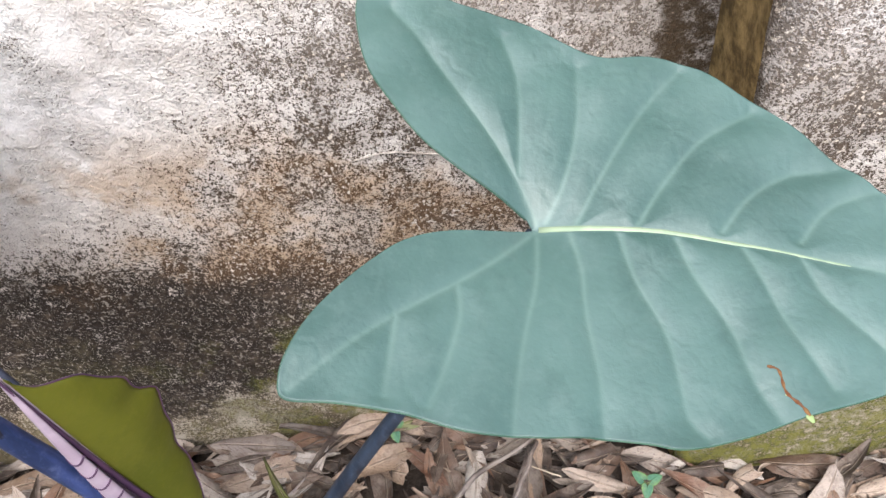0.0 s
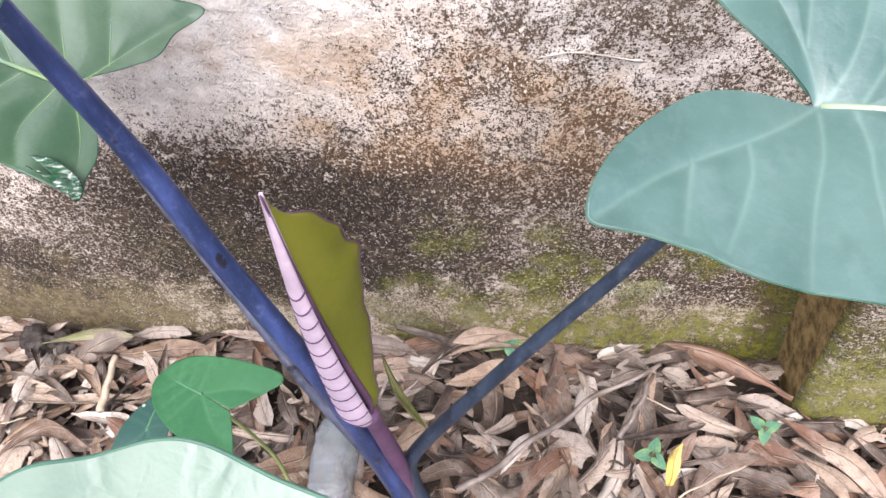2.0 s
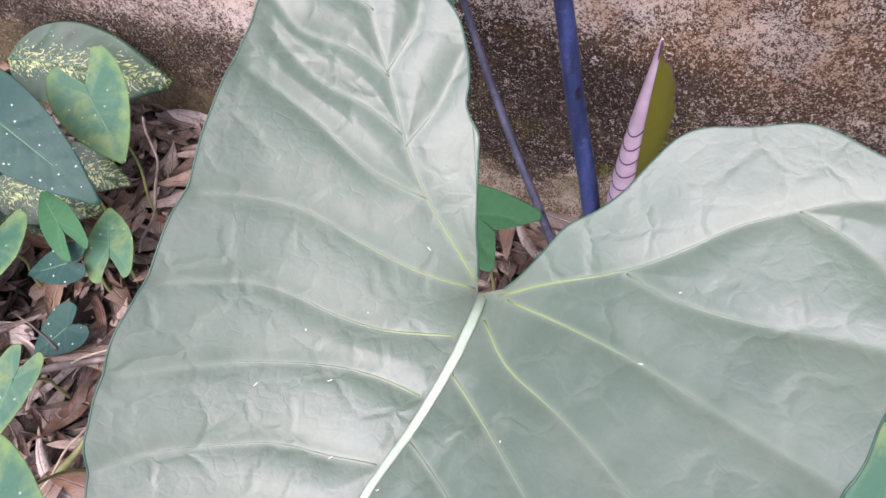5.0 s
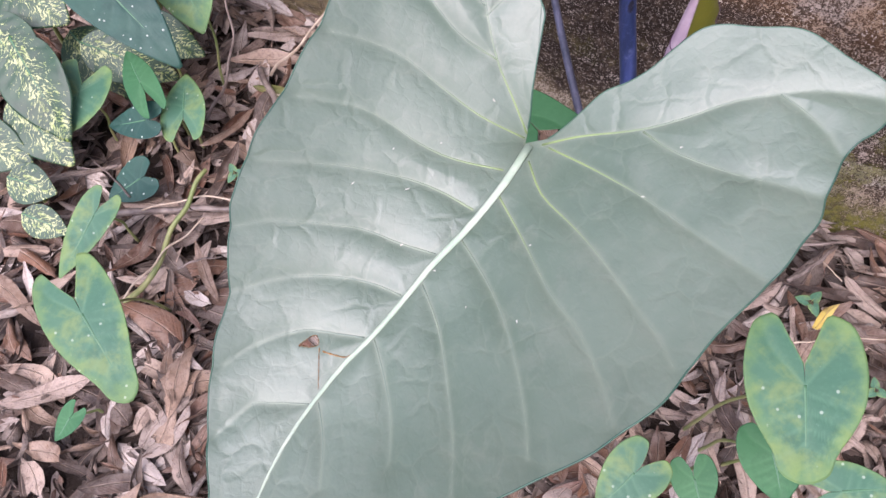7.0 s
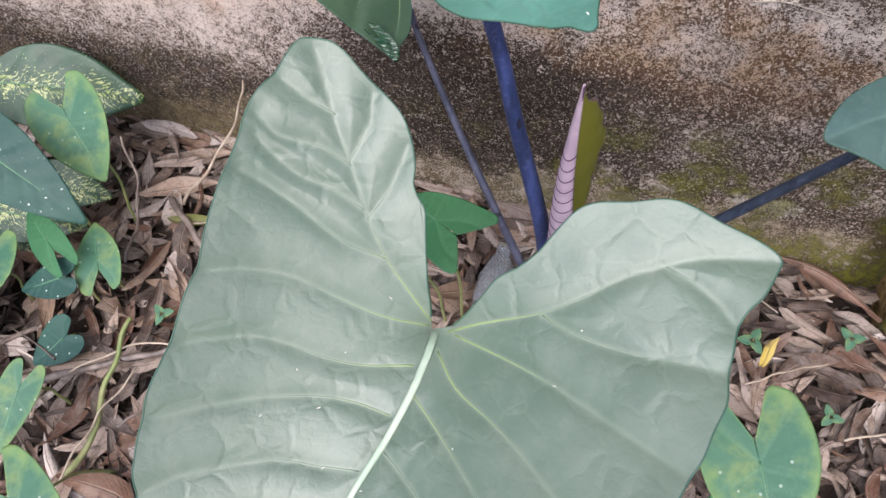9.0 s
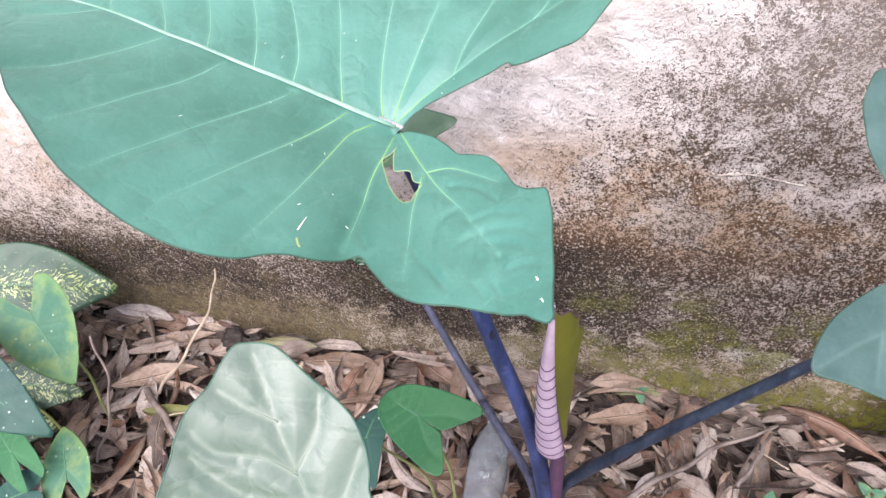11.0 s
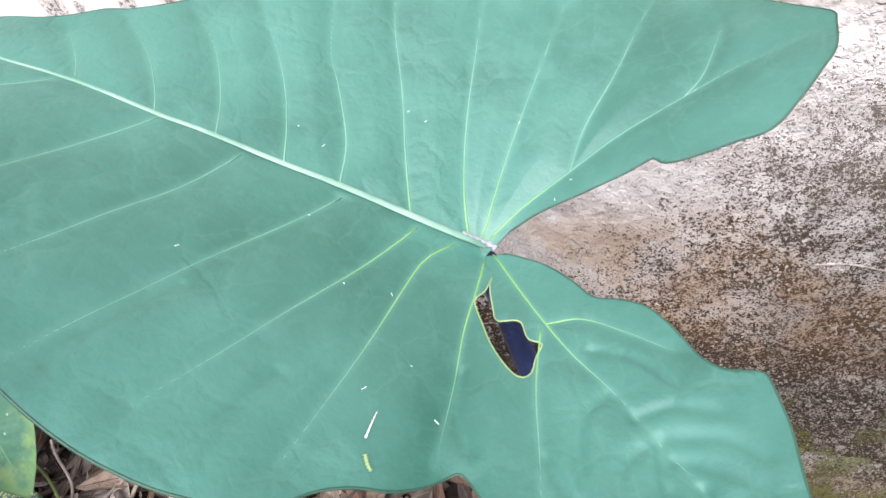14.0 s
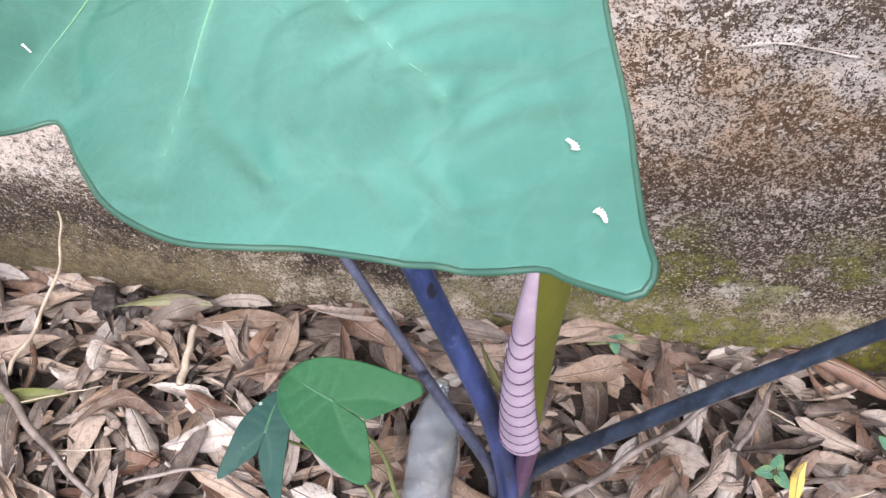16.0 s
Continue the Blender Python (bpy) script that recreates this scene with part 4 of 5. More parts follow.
def oval(length, width):
    L, W = length * 1000, width * 500
    half = [(0.0, 2), (0.06 * L, W * 0.45), (0.2 * L, W * 0.85), (0.42 * L, W), (0.65 * L, W * 0.82), (0.85 * L, W * 0.42)]
    return half + [(L, 0)] + [(u, -v) for u, v in half[::-1]]


def side_veins(length, width, count):
    L, W = length * 1000, width * 500
    out = [[(0, 0), (0.5 * L, 1), (0.97 * L, 0)]]
    for s in (-1, 1):
        for k in range(count):
            u = L * (0.08 + 0.68 * k / count)
            out.append([(u, 0), (u + 0.10 * L, s * W * 0.45 * (1 - 0.5 * k / count)), (u + 0.16 * L, s * W * 0.86 * (1 - 0.62 * k / count))])
    return out


def small_leaf(plant, hub, tip, width, mat, label, lean=(0, 0, 0), shape="heart", lobe=0.45, gap=0.3, seed=1, foot=None, stem=GREEN_STEM, count=4, r=0.0022, ripple=0.004, curl=0.8, vein=VEIN_D, point=1.0, shape_mm=None):
    hub, tip = np.array(hub), np.array(tip)
    U = tip - hub
    length = np.linalg.norm(U)
    N = np.array([0.0, -0.3, 0.95]) + np.array(lean)
    outline = heart(length, width, lobe, gap, point) if shape == "heart" else oval(length, width)
    outline = shape_mm or outline
    veins = side_veins(length, width, count)
    if shape == "heart":
        b = lobe * length * 1000
        veins += [[(-1, 2), (-0.5 * b, width * 260), (-0.85 * b, width * 330)], [(-1, -2), (-0.5 * b, -width * 260), (-0.85 * b, -width * 330)]]
    blade(plant, "leaf_blade", hub, U, N, outline, veins, (0, 0, -curl, 0.2, curl), None, mat, vein, label, n=90, m=20, pucker=0.0016, ripple=ripple, seed=seed, margin=False,
          width=0.0007, thick=0.0006, lap=0.006)
    if foot is not None:
        foot = np.array(foot)
        mid = (hub + foot) / 2 + np.array([0.3 * (foot[0] - hub[0]), 0.012, 0.10 * length])
        stalk(plant, "leaf_stalk", [foot, (foot * 2 + mid) / 3 + (0, 0, 0.02), mid, hub - (0, 0, 0.001)], r * 1.3, r * 0.8, stem, sides=8, count=18)


young = empty("young_taro", (-0.20, 0.335, 0.0), "young taro seedling with two heart-shaped leaves on the leaf litter", "plant", "taro seedlings")
small_leaf(young, (-0.215, 0.328, 0.36), (-0.270, 0.352, 0.362), 0.085, BLADE_S, "bright green heart-shaped leaf", (0.0, 0.2, 0), lobe=1.0, seed=21, foot=(-0.19, 0.33, 0.0), count=3, ripple=0.002,
           shape_mm=[(-34, 0.5), (-42, 8), (-54, 22), (-66, 38), (-62, 47), (-45, 50), (-15, 47), (20, 40), (45, 27), (56, 8), (50, -14), (33, -30), (0, -43), (-35, -51), (-58, -54), (-65, -46), (-56, -32), (-43, -12), (-34, -0.5)])
small_leaf(young, (-0.287, 0.307, 0.31), (-0.282, 0.351, 0.31), 0.055, BLADE_D, "dark blue-green arrow-shaped leaf", (0, 0.2, 0), lobe=1.0, seed=22, foot=(-0.22, 0.33, 0.0), count=3, ripple=0.002,
           shape_mm=[(-20, 0.5), (-34, 12), (-50, 26), (-47, 31), (-25, 30), (5, 27), (30, 15), (44, 0), (30, -18), (0, -24), (-30, -30), (-54, -36), (-57, -30), (-40, -12), (-20, -0.5)])

right_taro = empty("young_taro", (0.19, 0.12, 0.0), "young taro seedling with pale green leaves on the leaf litter", "plant", "taro seedlings")
small_leaf(right_taro, (0.194, 0.103, 0.43), (0.232, 0.020, 0.40), 0.118, BLADE_Y, "mottled yellow-green heart-shaped leaf", (0.1, 0, 0), lobe=0.72, gap=0.42, seed=31, point=1.9, foot=(0.17, 0.15, 0.0))
small_leaf(right_taro, (0.106, 0.006, 0.20), (0.082, -0.055, 0.19), 0.075, BLADE_Y, "pale green heart-shaped leaf", lobe=0.6, seed=32, foot=(0.2, 0.06, 0.0))
small_leaf(right_taro, (0.235, 0.092, 0.25), (0.266, 0.050, 0.22), 0.08, BLADE_S, "green heart-shaped leaf", lobe=0.6, seed=33, foot=(0.2, 0.13, 0.0))
small_leaf(right_taro, (0.318, 0.086, 0.25), (0.370, 0.120, 0.24), 0.07, BLADE_Y, "bright yellow-green lobed leaf", lobe=0.8, gap=0.5, seed=34, foot=(0.24, 0.13, 0.0))
small_leaf(right_taro, (0.183, 0.049, 0.15), (0.211, 0.010, 0.14), 0.06, BLADE_S, "green heart-shaped leaf", lobe=0.6, seed=35, foot=(0.2, 0.1, 0.0))

left_taro = empty("young_taro", (-0.62, -0.10, 0.0), "young taro seedling with a pale heart-shaped leaf on the leaf litter", "plant", "taro seedlings")
small_leaf(left_taro, (-0.621, -0.158, 0.25), (-0.505, -0.222, 0.22), 0.105, BLADE_Y, "pale yellow-green heart-shaped leaf", (0.1, 0.1, 0), lobe=0.60, gap=0.55, seed=41, point=1.8, foot=(-0.66, -0.06, 0.0))
small_leaf(left_taro, (-0.655, -0.280, 0.06), (-0.66, -0.32, 0.05), 0.04, BLADE_S, "small green lobed leaf", lobe=0.6, gap=0.5, seed=42, foot=(-0.64, -0.25, 0.0))

bed = empty("young_taro", (-0.85, 0.32, 0.0), "clump of young taro leaves growing by the wall foot", "plant", "taro seedlings")
small_leaf(bed, (-0.893, 0.410, 0.27), (-0.820, 0.352, 0.198), 0.130, BLADE_Y, "green heart-shaped leaf", (0.15, -0.3, 0), lobe=0.6, gap=0.55, seed=51, foot=(-0.85, 0.36, 0.0))
small_leaf(bed, (-0.95, 0.292, 0.32), (-0.767, 0.237, 0.275), 0.125, BLADE_D, "large blue-green arrow-shaped leaf with pale dots", (0.2, 0, 0), lobe=0.55, gap=0.35, seed=52, foot=(-0.87, 0.30, 0.0))
small_leaf(bed, (-0.888, 0.233, 0.16), (-0.950, 0.276, 0.16), 0.06, BLADE_S, "narrow green lobed leaf", lobe=0.9, gap=0.5, seed=53, foot=(-0.86, 0.25, 0.0))
small_leaf(bed, (-0.815, 0.238, 0.12), (-0.850, 0.300, 0.13), 0.085, BLADE_Y, "yellowing lobed leaf", lobe=0.8, gap=0.5, seed=54, foot=(-0.82, 0.24, 0.0))
small_leaf(bed, (-0.861, 0.189, 0.12), (-0.925, 0.151, 0.12), 0.07, BLADE_D, "round blue-green leaf", lobe=0.4, gap=0.2, seed=55, foot=(-0.84, 0.20, 0.0))
small_leaf(bed, (-0.991, 0.175, 0.14), (-0.975, 0.105, 0.10), 0.12, BLADE_Y, "pale green lobed leaf", lobe=0.7, gap=0.5, seed=56, foot=(-0.97, 0.17, 0.0))
small_leaf(bed, (-0.845, 0.111, 0.05), (-0.885, 0.054, 0.04), 0.085, BLADE_D, "blue-green leaf lying on the litter", lobe=0.4, gap=0.4, seed=57, foot=(-0.84, 0.12, 0.0))
small_leaf(bed, (-0.813, -0.003, 0.12), (-0.815, -0.120, 0.10), 0.065, BLADE_Y, "narrow pale green leaf", (0.2, 0, 0), lobe=0.4, gap=0.4, seed=58, foot=(-0.80, 0.02, 0.0))

dumb = empty("variegated_plant", (-1.06, 0.25, 0.0), "variegated plant with cream-flecked dark green oval leaves by the wall", "plant")
for k, (hub, tip, w) in enumerate([((-1.15, 0.479, 0.22), (-0.880, 0.520, 0.26), 0.16), ((-1.24, 0.292, 0.21), (-1.101, 0.286, 0.15), 0.13), ((-1.079, 0.271, 0.13), (-0.896, 0.308, 0.09), 0.10),
                                   ((-1.115, 0.185, 0.21), (-0.95, 0.079, 0.15), 0.12), ((-1.103, 0.111, 0.13), (-0.95, 0.058, 0.10), 0.10), ((-1.035, -0.005, 0.08), (-0.945, 0.011, 0.07), 0.075),
                                   ((-0.977, -0.045, 0.06), (-0.890, -0.033, 0.04), 0.06), ((-1.05, 0.36, 0.12), (-0.90, 0.39, 0.06), 0.09), ((-1.20, 0.38, 0.26), (-1.03, 0.34, 0.20), 0.13), ((-1.22, 0.20, 0.19), (-1.06, 0.16, 0.12), 0.12), ((-1.16, 0.02, 0.11), (-1.02, 0.04, 0.07), 0.10), ((-1.15, 0.30, 0.10), (-1.00, 0.24, 0.06), 0.11)]):
    small_leaf(dumb, hub, tip, w, VARIEGATED, "dark green leaf flecked with cream", (0.15, -0.1, 0), "oval", seed=60 + k, foot=(hub[0] + 0.03, hub[1] + 0.01, 0.0), count=6, r=0.004)


# ---- leaf litter and small finds ----
def dead_leaf_shape(rng, rows=11, cols=6):
    """One dry leaf of length 1: a blunt lance shape, rolled across, bent along, some of them torn off short."""
    wide = rng.uniform(0.085, 0.165)
    roll = rng.choice([rng.uniform(0.4, 1.6), rng.uniform(1.6, 4.6)]) * rng.choice([-1, 1], p=[0.55, 0.45])
    bend, twist, sway = rng.normal(0, 0.7), rng.normal(0, 0.9), rng.normal(0, 0.10)
    peak, ruffle, ph, bow = rng.uniform(0.75, 1.25), rng.uniform(0.01, 0.04), rng.uniform(0, 6), rng.normal(0, 0.25)
    torn = rng.uniform() < 0.3
    end = rng.uniform(0.45, 0.85) if torn else 1.0
    jag = rng.normal(0, 0.05, cols)
    verts, uv = [], []
    for i in range(rows):
        t = end * i / (rows - 1)
        w = wide * max(0.015, math.sin(math.pi * min(0.995, 0.03 + 0.965 * t) ** peak)) ** 0.72
        if t < 0.09:
            w = max(0.010, w * 0.3)
        for j in range(cols):
            s = 2 * j / (cols - 1) - 1
            a = roll * s * 0.5 + bow * (t - 0.5)
            k = max(0.3, abs(roll) * 0.5)
            y = w * math.sin(a) / k
            z = w * (1 - math.cos(a)) / k * (1 if roll > 0 else -1)
            z += ruffle * abs(s) * math.sin(9 * t + ph + 2 * s)
            y *= 1 + 0.06 * math.sin(13 * t + ph + s)
            tw = twist * (t - 0.5)
            y, z = y * math.cos(tw) - z * math.sin(tw), y * math.sin(tw) + z * math.cos(tw)
            x = t - 0.5 + (jag[j] if torn and i == rows - 1 else 0)
            verts.append((x, y + sway * math.sin(math.pi * t), z + bend * (x * x - 0.08) * 0.5))
            uv.append((j / (cols - 1), t))
    faces = [(i * cols + j, (i + 1) * cols + j, (i + 1) * cols + j + 1, i * cols + j + 1) for i in range(rows - 1) for j in range(cols - 1)]
    return np.array(verts), faces, np.array(uv)


def ground_z(x, y):
    return 0.014 * noise.noise(Vector((x * 5, y * 5, 0))) - 0.012


rng = np.random.default_rng(12)
SHAPES = [dead_leaf_shape(rng) for _ in range(90)]


def spread(count, seed, z0, z1, lo, hi, flat=0.25):
    r = np.random.default_rng(seed)
    for _ in range(count):
        x, y = r.uniform(-1.5, 1.25), r.uniform(-0.75, 0.61)
        if x > 0.47 and y > 0.505:
            continue
        k = int(r.integers(len(SHAPES)))
        size = r.uniform(lo, hi)
        yaw = r.uniform(0, 6.28)
        if y > 0.54 or (x > 0.45 and y > 0.45):
            yaw = r.normal(0, 0.35)
        m = Matrix.Translation((x, y, ground_z(x, y) + r.uniform(z0, z1))) @ Euler((r.normal(0, flat), r.normal(0, flat * 0.7), yaw)).to_matrix().to_4x4() @ Matrix.Scale(size, 4)
        yield k, m


def joined(name, items, mat, label):
    verts, faces, uvs, at = [], [], [], 0
    for k, m in items:
        v, f, u = SHAPES[k]
        mm = np.array(m)
        verts.append(v @ mm[:3, :3].T + mm[:3, 3])
        faces += [tuple(i + at for i in q) for q in f]
        uvs.append(u)
        at += len(v)
    ob = mesh_ob(name, np.vstack(verts), faces, mat, uvs=np.vstack(uvs))
    return tagged(ob, label, "leaf litter", kind="stuff")


def fringe(count, seed, z0, z1):
    """Leaves that thin out with distance from the plants."""
    r = np.random.default_rng(seed)
    for _ in range(count):
        x, y = r.normal(-0.1, 1.35), 0.58 - abs(r.normal(0, 1.25))
        if abs(x) > 4.7 or (-1.45 < x < 1.2 and y > -0.70) or (0.45 < x < 1.75 and y > 0.47):
            continue
        m = Matrix.Translation((x, y, r.uniform(z0, z1))) @ Euler((r.normal(0, 0.3), r.normal(0, 0.2), r.uniform(0, 6.28))).to_matrix().to_4x4() @ Matrix.Scale(r.uniform(0.07, 0.16), 4)
        yield int(r.integers(len(SHAPES))), m


# bottom layer: its colour carries the shade between the dry leaves
joined("decayed_litter", [*fringe(2600, 8, -0.004, 0.012), *spread(3600, 1, -0.001, 0.012, 0.05, 0.12, 0.25)], DECAY_SHADE, "decayed leaves under the dry litter, darkened for the shade in its gaps")
joined("leaf_litter", [*fringe(3800, 9, 0.004, 0.028), *spread(2100, 2, 0.006, 0.024, 0.07, 0.14, 0.32), *spread(1600, 3, 0.014, 0.036, 0.08, 0.17, 0.32), *spread(2400, 4, 0.012, 0.036, 0.012, 0.045, 0.6)],
       LITTER, "thick bed of dry brown and grey fallen leaves on the soil")

LEAF_MESHES = []
for k in range(30):
    v, f, u = SHAPES[k]
    mat, label = ((GREYS, "dry grey-brown curled leaf lying on the litter"), (TANS, "dry tan curled leaf lying on the litter"), (REDS, "reddish-brown dry leaf lying on the litter"))[(0, 1, 2, 1, 0, 2, 1)[k % 7]]
    ob = mesh_ob("dead_leaf", v, f, mat, uvs=u)
    LEAF_MESHES.append((ob.data, label))
    bpy.data.objects.remove(ob)
for k, m in spread(300, 5, 0.028, 0.042, 0.10, 0.17, 0.22):
    data, label = LEAF_MESHES[k % 30]
    ob = new("dead_leaf", data)
    ob.matrix_basis = m
    tagged(ob, label, "dead leaf", "fallen leaves")


def lone_leaf(place, yaw, size, shape, mat, label, tilt=(0.1, 0.0), slim=1.0):
    v, f, u = SHAPES[shape]
    ob = mesh_ob("dead_leaf", v * (size, size * slim, size * slim), f, mat, uvs=u)
    ob.matrix_basis = Matrix.Translation(place) @ Euler((tilt[0], tilt[1], yaw)).to_matrix().to_4x4()
    return tagged(ob, label, "dead leaf", "fallen leaves")


lone_leaf((-0.068, 0.492, 0.055), radians(-55), 0.14, 14, GREENISH, "olive-green fallen leaf with a curled edge", slim=0.7)
lone_leaf((-0.59, 0.56, 0.045), radians(8), 0.15, 18, GREENISH, "olive-green fallen leaf beside the wall foot", slim=0.5)
lone_leaf((0.10, 0.585, 0.03), radians(3), 0.14, 22, GREENISH, "olive-green fallen leaf against the wall", slim=0.6)
lone_leaf((-0.74, 0.40, 0.03), radians(10), 0.12, 25, GREENISH, "olive-brown fallen leaf by the wall foot")
lone_leaf((0.300, 0.410, 0.055), radians(65), 0.065, 9, YELLOW, "bright yellow fallen leaf on the litter")
lone_leaf((0.39, 0.565, 0.045), radians(-25), 0.19, 30, REDS, "long reddish-brown curled leaf by the wall corner")


def twig(points, r0, r1, mat, label, category="twig"):
    line = spline(points, 26)
    k = np.arange(26)
    size = np.linalg.norm(line[-1] - line[0])
    line[:, 0] += 0.012 * size * np.sin(k * 0.7 + line[0, 1] * 50)
    line[:, 2] += 0.006 * size * np.sin(k * 0.9)
    v, f = tube(line, np.linspace(r0, r1, 26), 7)
    return tagged(mesh_ob("twig", v, f, mat), label, category, "twigs")


twig([(-0.787, 0.429, 0.03), (-0.70, 0.50, 0.14), (-0.645, 0.545, 0.24), (-0.64, 0.556, 0.28)], 0.0035, 0.0015, STRAW, "pale dry stem leaning up against the wall")
twig([(-0.81, 0.43, 0.035), (-0.70, 0.35, 0.045), (-0.59, 0.28, 0.035)], 0.007, 0.004, TWIG, "dark dry twig on the leaf litter")
twig([(-0.55, 0.30, 0.04), (-0.45, 0.33, 0.045), (-0.36, 0.30, 0.04)], 0.003, 0.002, TWIG, "thin dry twig on the leaf litter")
twig([(0.272, 0.347, 0.05), (0.33, 0.385, 0.055), (0.393, 0.417, 0.05)], 0.0015, 0.001, STRAW, "pale straw on the leaf litter")
twig([(0.02, 0.36, 0.045), (0.10, 0.42, 0.05), (0.20, 0.50, 0.055), (0.30, 0.562, 0.05)], 0.0055, 0.003, TWIG, "dry branch on the leaf litter")
twig([(0.232, 0.446, 0.05), (0.26, 0.49, 0.06), (0.283, 0.542, 0.055)], 0.004, 0.003, TWIG, "short dark twig on the leaf litter")
twig([(-0.86, 0.03, 0.035), (-0.74, 0.10, 0.04), (-0.62, 0.17, 0.035)], 0.007, 0.005, TWIG, "grey dry branch on the leaf litter")
twig([(-0.80, 0.06, 0.05), (-0.70, 0.14, 0.055), (-0.56, 0.16, 0.045)], 0.002, 0.0015, STRAW, "pale straw on the leaf litter")
twig([(-0.72, -0.13, 0.05), (-0.71, 0.0, 0.055), (-0.69, 0.10, 0.05)], 0.002, 0.0015, STRAW, "pale straw on the leaf litter")
twig([(-0.842, 0.287, 0.02), (-0.80, 0.33, 0.10), (-0.79, 0.38, 0.18), (-0.806, 0.413, 0.25)], 0.003, 0.002, TWIG, "thin brown stem rising by the wall")
twig([(-0.52, 0.44, 0.045), (-0.525, 0.50, 0.05), (-0.53, 0.53, 0.05)], 0.006, 0.005, STRAW, "pale broken stem on the leaf litter")
twig([(0.42, 0.30, 0.045), (0.52, 0.34, 0.05), (0.60, 0.33, 0.045)], 0.002, 0.0012, STRAW, "pale straw on the leaf litter")
twig([(-0.73, -0.095, 0.03), (-0.71, -0.044, 0.035), (-0.722, 0.06, 0.06), (-0.724, 0.167, 0.09)], 0.0055, 0.004, GREEN_STEM, "curved olive-green stem on the leaf litter", "stem")


straws = np.random.default_rng(77)
for k in range(26):
    x, y = straws.uniform(-0.95, 0.55), straws.uniform(-0.35, 0.55)
    if x > 0.4 and y > 0.42:
        continue
    a, long = straws.uniform(0, 3.14), straws.uniform(0.05, 0.16)
    dx, dy = long * math.cos(a), long * math.sin(a) * 0.7
    dy = min(dy, 0.56 - y)
    z = 0.034 + 0.012 * straws.uniform()
    pale = straws.uniform() < 0.55
    twig([(x, y, z), (x + 0.5 * dx + straws.normal(0, 0.006), y + 0.5 * dy, z + 0.012 * straws.uniform()), (x + dx, y + dy, z)], 0.0011 if pale else 0.0022, 0.0008, STRAW if pale else TWIG,
         "thin pale straw on the leaf litter" if pale else "thin dry twig on the leaf litter")


def lump(name, place, size, mat, label, category, seed):
    bm = bmesh.new()
    bmesh.ops.create_icosphere(bm, subdivisions=4, radius=1.0)
    for v in bm.verts:
        k = 1 + 0.45 * noise.noise(v.co * 1.9 + Vector((seed, 0, 0))) + 0.30 * noise.noise(v.co * 5) + 0.12 * noise.noise(v.co * 13)
        v.co = Vector((v.co.x * size[0], v.co.y * size[1], v.co.z * size[2])) * k
    me = bpy.data.meshes.new(name)
    bm.to_mesh(me)
    bm.free()
    me.materials.append(mat)
    me.polygons.foreach_set("use_smooth", [True] * len(me.polygons))
    ob = new(name, me)
    ob.location = place
    return tagged(ob, label, category)


lump("earth_lump", (-0.687, 0.560, 0.030), (0.026, 0.022, 0.026), STONE, "dark crumbly lump of earth at the wall foot", "earth", 3)
lump("earth_lump", (-0.645, 0.565, 0.022), (0.020, 0.018, 0.018), STONE, "small dark lump of earth at the wall foot", "earth", 8)


def seedling(place, size, turn, label):
    top = empty("seedling", place, label, "seedling", "seedlings")
    for k in range(3):
        a = turn + 2.1 * k
        hub = np.array(place) + (0.25 * size * math.cos(a), 0.25 * size * math.sin(a), size * 0.5)
        tip = hub + (size * 0.5 * math.cos(a), size * 0.5 * math.sin(a), 0.002)
        blade(top, "leaf_blade", hub, tip - hub, (0.05, -0.25, 1), heart(size * 0.5, size * 0.5, 0.35, 0.2), side_veins(size * 0.5, size * 0.5, 2), (0, 0, -3, 0, 3), None, BLADE_Y, VEIN_D, "", n=36, m=8,
              pucker=0.0005, ripple=0.001, seed=k, margin=False, width=0.0005, thick=0.0004)
        stalk(top, "leaf_stalk", [np.array(place), np.array(place) + (0, 0, size * 0.3), hub], 0.0008, 0.0006, GREEN_STEM, sides=6, count=8)


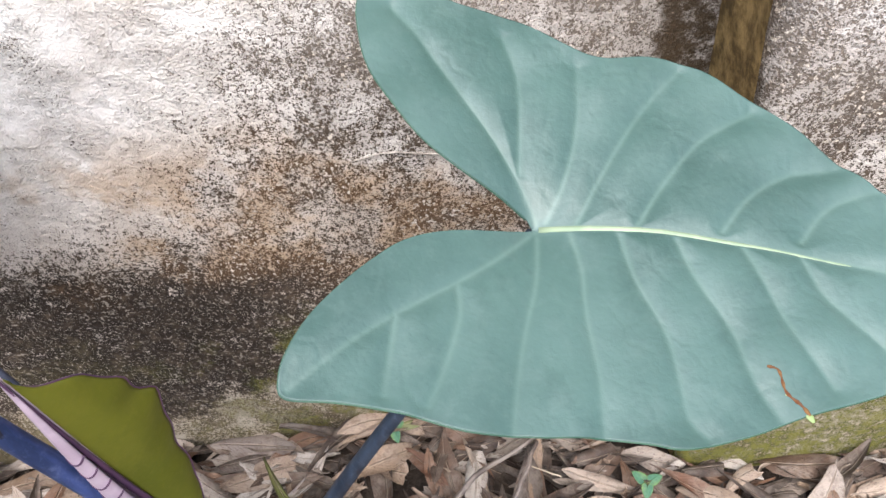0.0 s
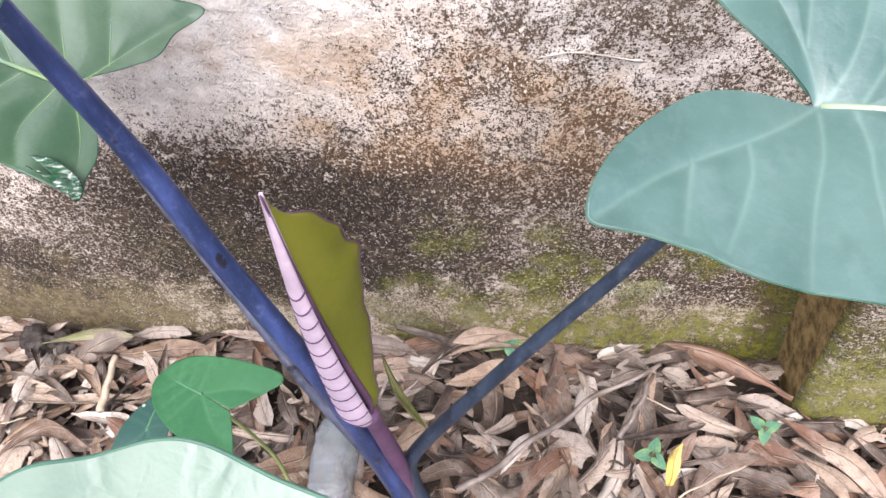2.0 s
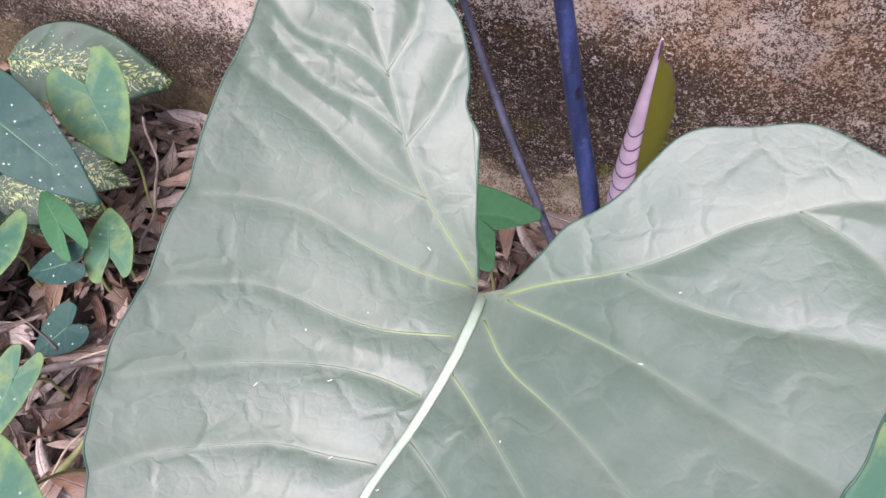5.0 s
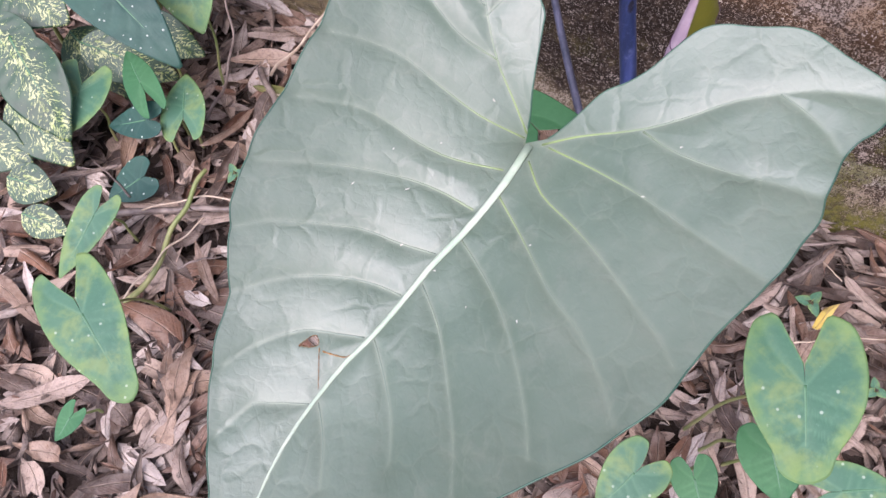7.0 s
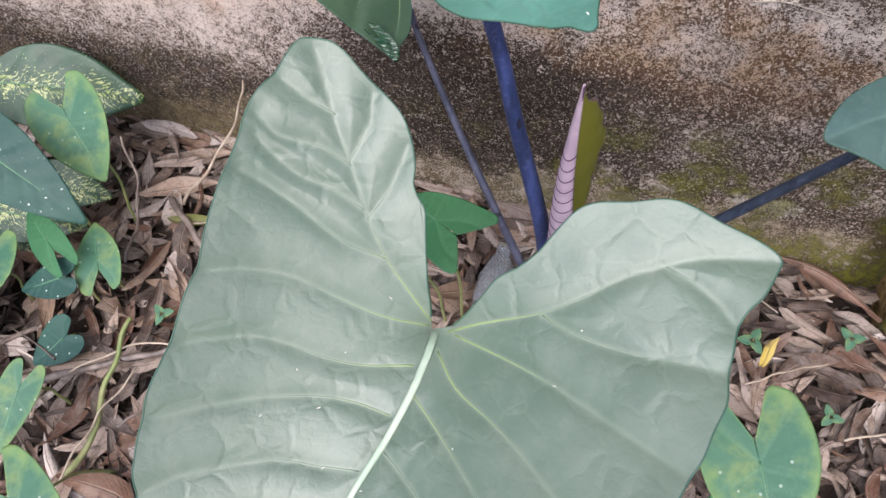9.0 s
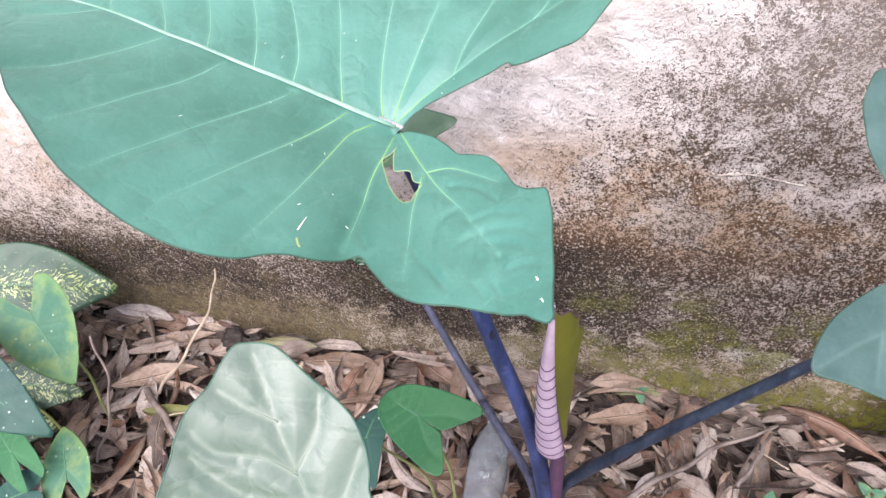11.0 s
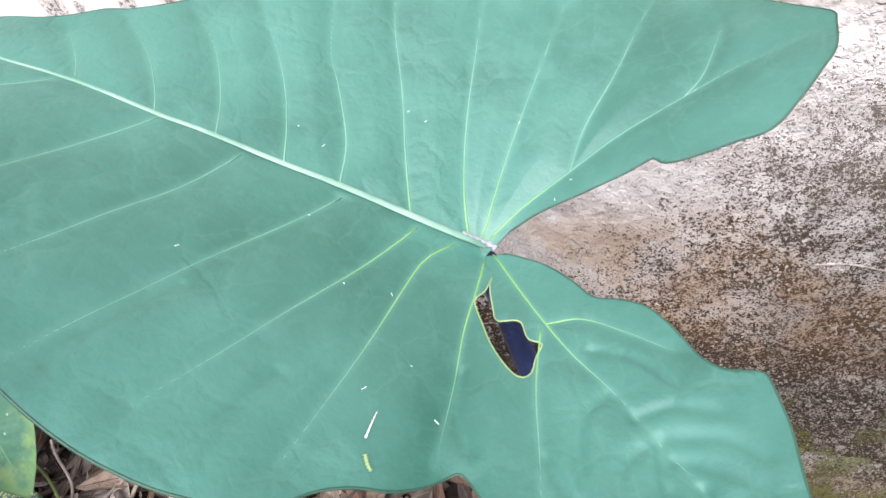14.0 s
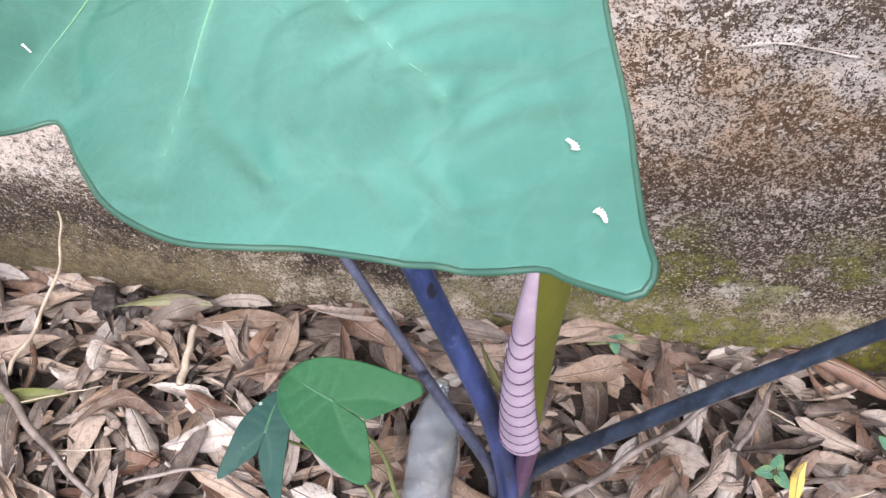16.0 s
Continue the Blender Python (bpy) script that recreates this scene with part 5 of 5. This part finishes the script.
seedling((0.425, 0.471, 0.035), 0.032, 0.3, "tiny bright green seedling in the leaf litter")
seedling((0.272, 0.420, 0.045), 0.034, 1.2, "tiny bright green seedling beside a yellow leaf")
seedling((0.076, 0.590, 0.020), 0.030, 0.8, "tiny bright green seedling at the wall foot")
seedling((0.40, 0.33, 0.035), 0.028, 2.0, "tiny bright green seedling in the leaf litter")
seedling((-0.70, 0.20, 0.035), 0.030, 2.6, "tiny bright green seedling in the leaf litter")


def bottle(place, yaw):
    """A crumpled clear plastic bottle lying on its side."""
    m = Mat("clear_plastic", 0.06, 0.6)
    m.b.inputs["Transmission Weight"].default_value = 0.9
    m.b.inputs["IOR"].default_value = 1.35
    p = m.coord()
    mat = m.done((0.80, 0.84, 0.86), m.bump(m.noise(p, 60, 3, 0.6), 0.006, 1.0))
    prof = [(0.0, 0.012), (0.012, 0.0125), (0.014, 0.012), (0.030, 0.020), (0.050, 0.031), (0.065, 0.033), (0.068, 0.031), (0.072, 0.033), (0.110, 0.033), (0.114, 0.031), (0.118, 0.033), (0.150, 0.032), (0.158, 0.026), (0.160, 0.004)]
    verts, sides = [], 24
    for x, r in prof:
        for j in range(sides):
            a = 2 * math.pi * j / sides
            k = 1 + 0.30 * noise.noise(Vector((x * 40, math.cos(a) * 1.5, math.sin(a) * 1.5)))
            verts.append((x, r * k * math.cos(a), 0.8 * r * k * math.sin(a)))
    faces = [(i * sides + j, i * sides + (j + 1) % sides, (i + 1) * sides + (j + 1) % sides, (i + 1) * sides + j) for i in range(len(prof) - 1) for j in range(sides)]
    faces.append(tuple((len(prof) - 1) * sides + j for j in range(sides)))
    top = empty("plastic_bottle", place, "crumpled clear plastic bottle lying in the leaf litter", "bottle")
    top.rotation_euler = (0, radians(6), yaw)
    ob = mesh_ob("bottle_body", verts, faces, mat, top)
    so = ob.modifiers.new("thickness", "SOLIDIFY")
    so.thickness = 0.0006
    v, f = tube([(-0.004, 0, 0), (0.004, 0, 0), (0.008, 0, 0)], 0.0135, 16)
    mesh_ob("neck_ring", v, f, mat, top)


bottle((-0.158, 0.485, 0.055), radians(-88))
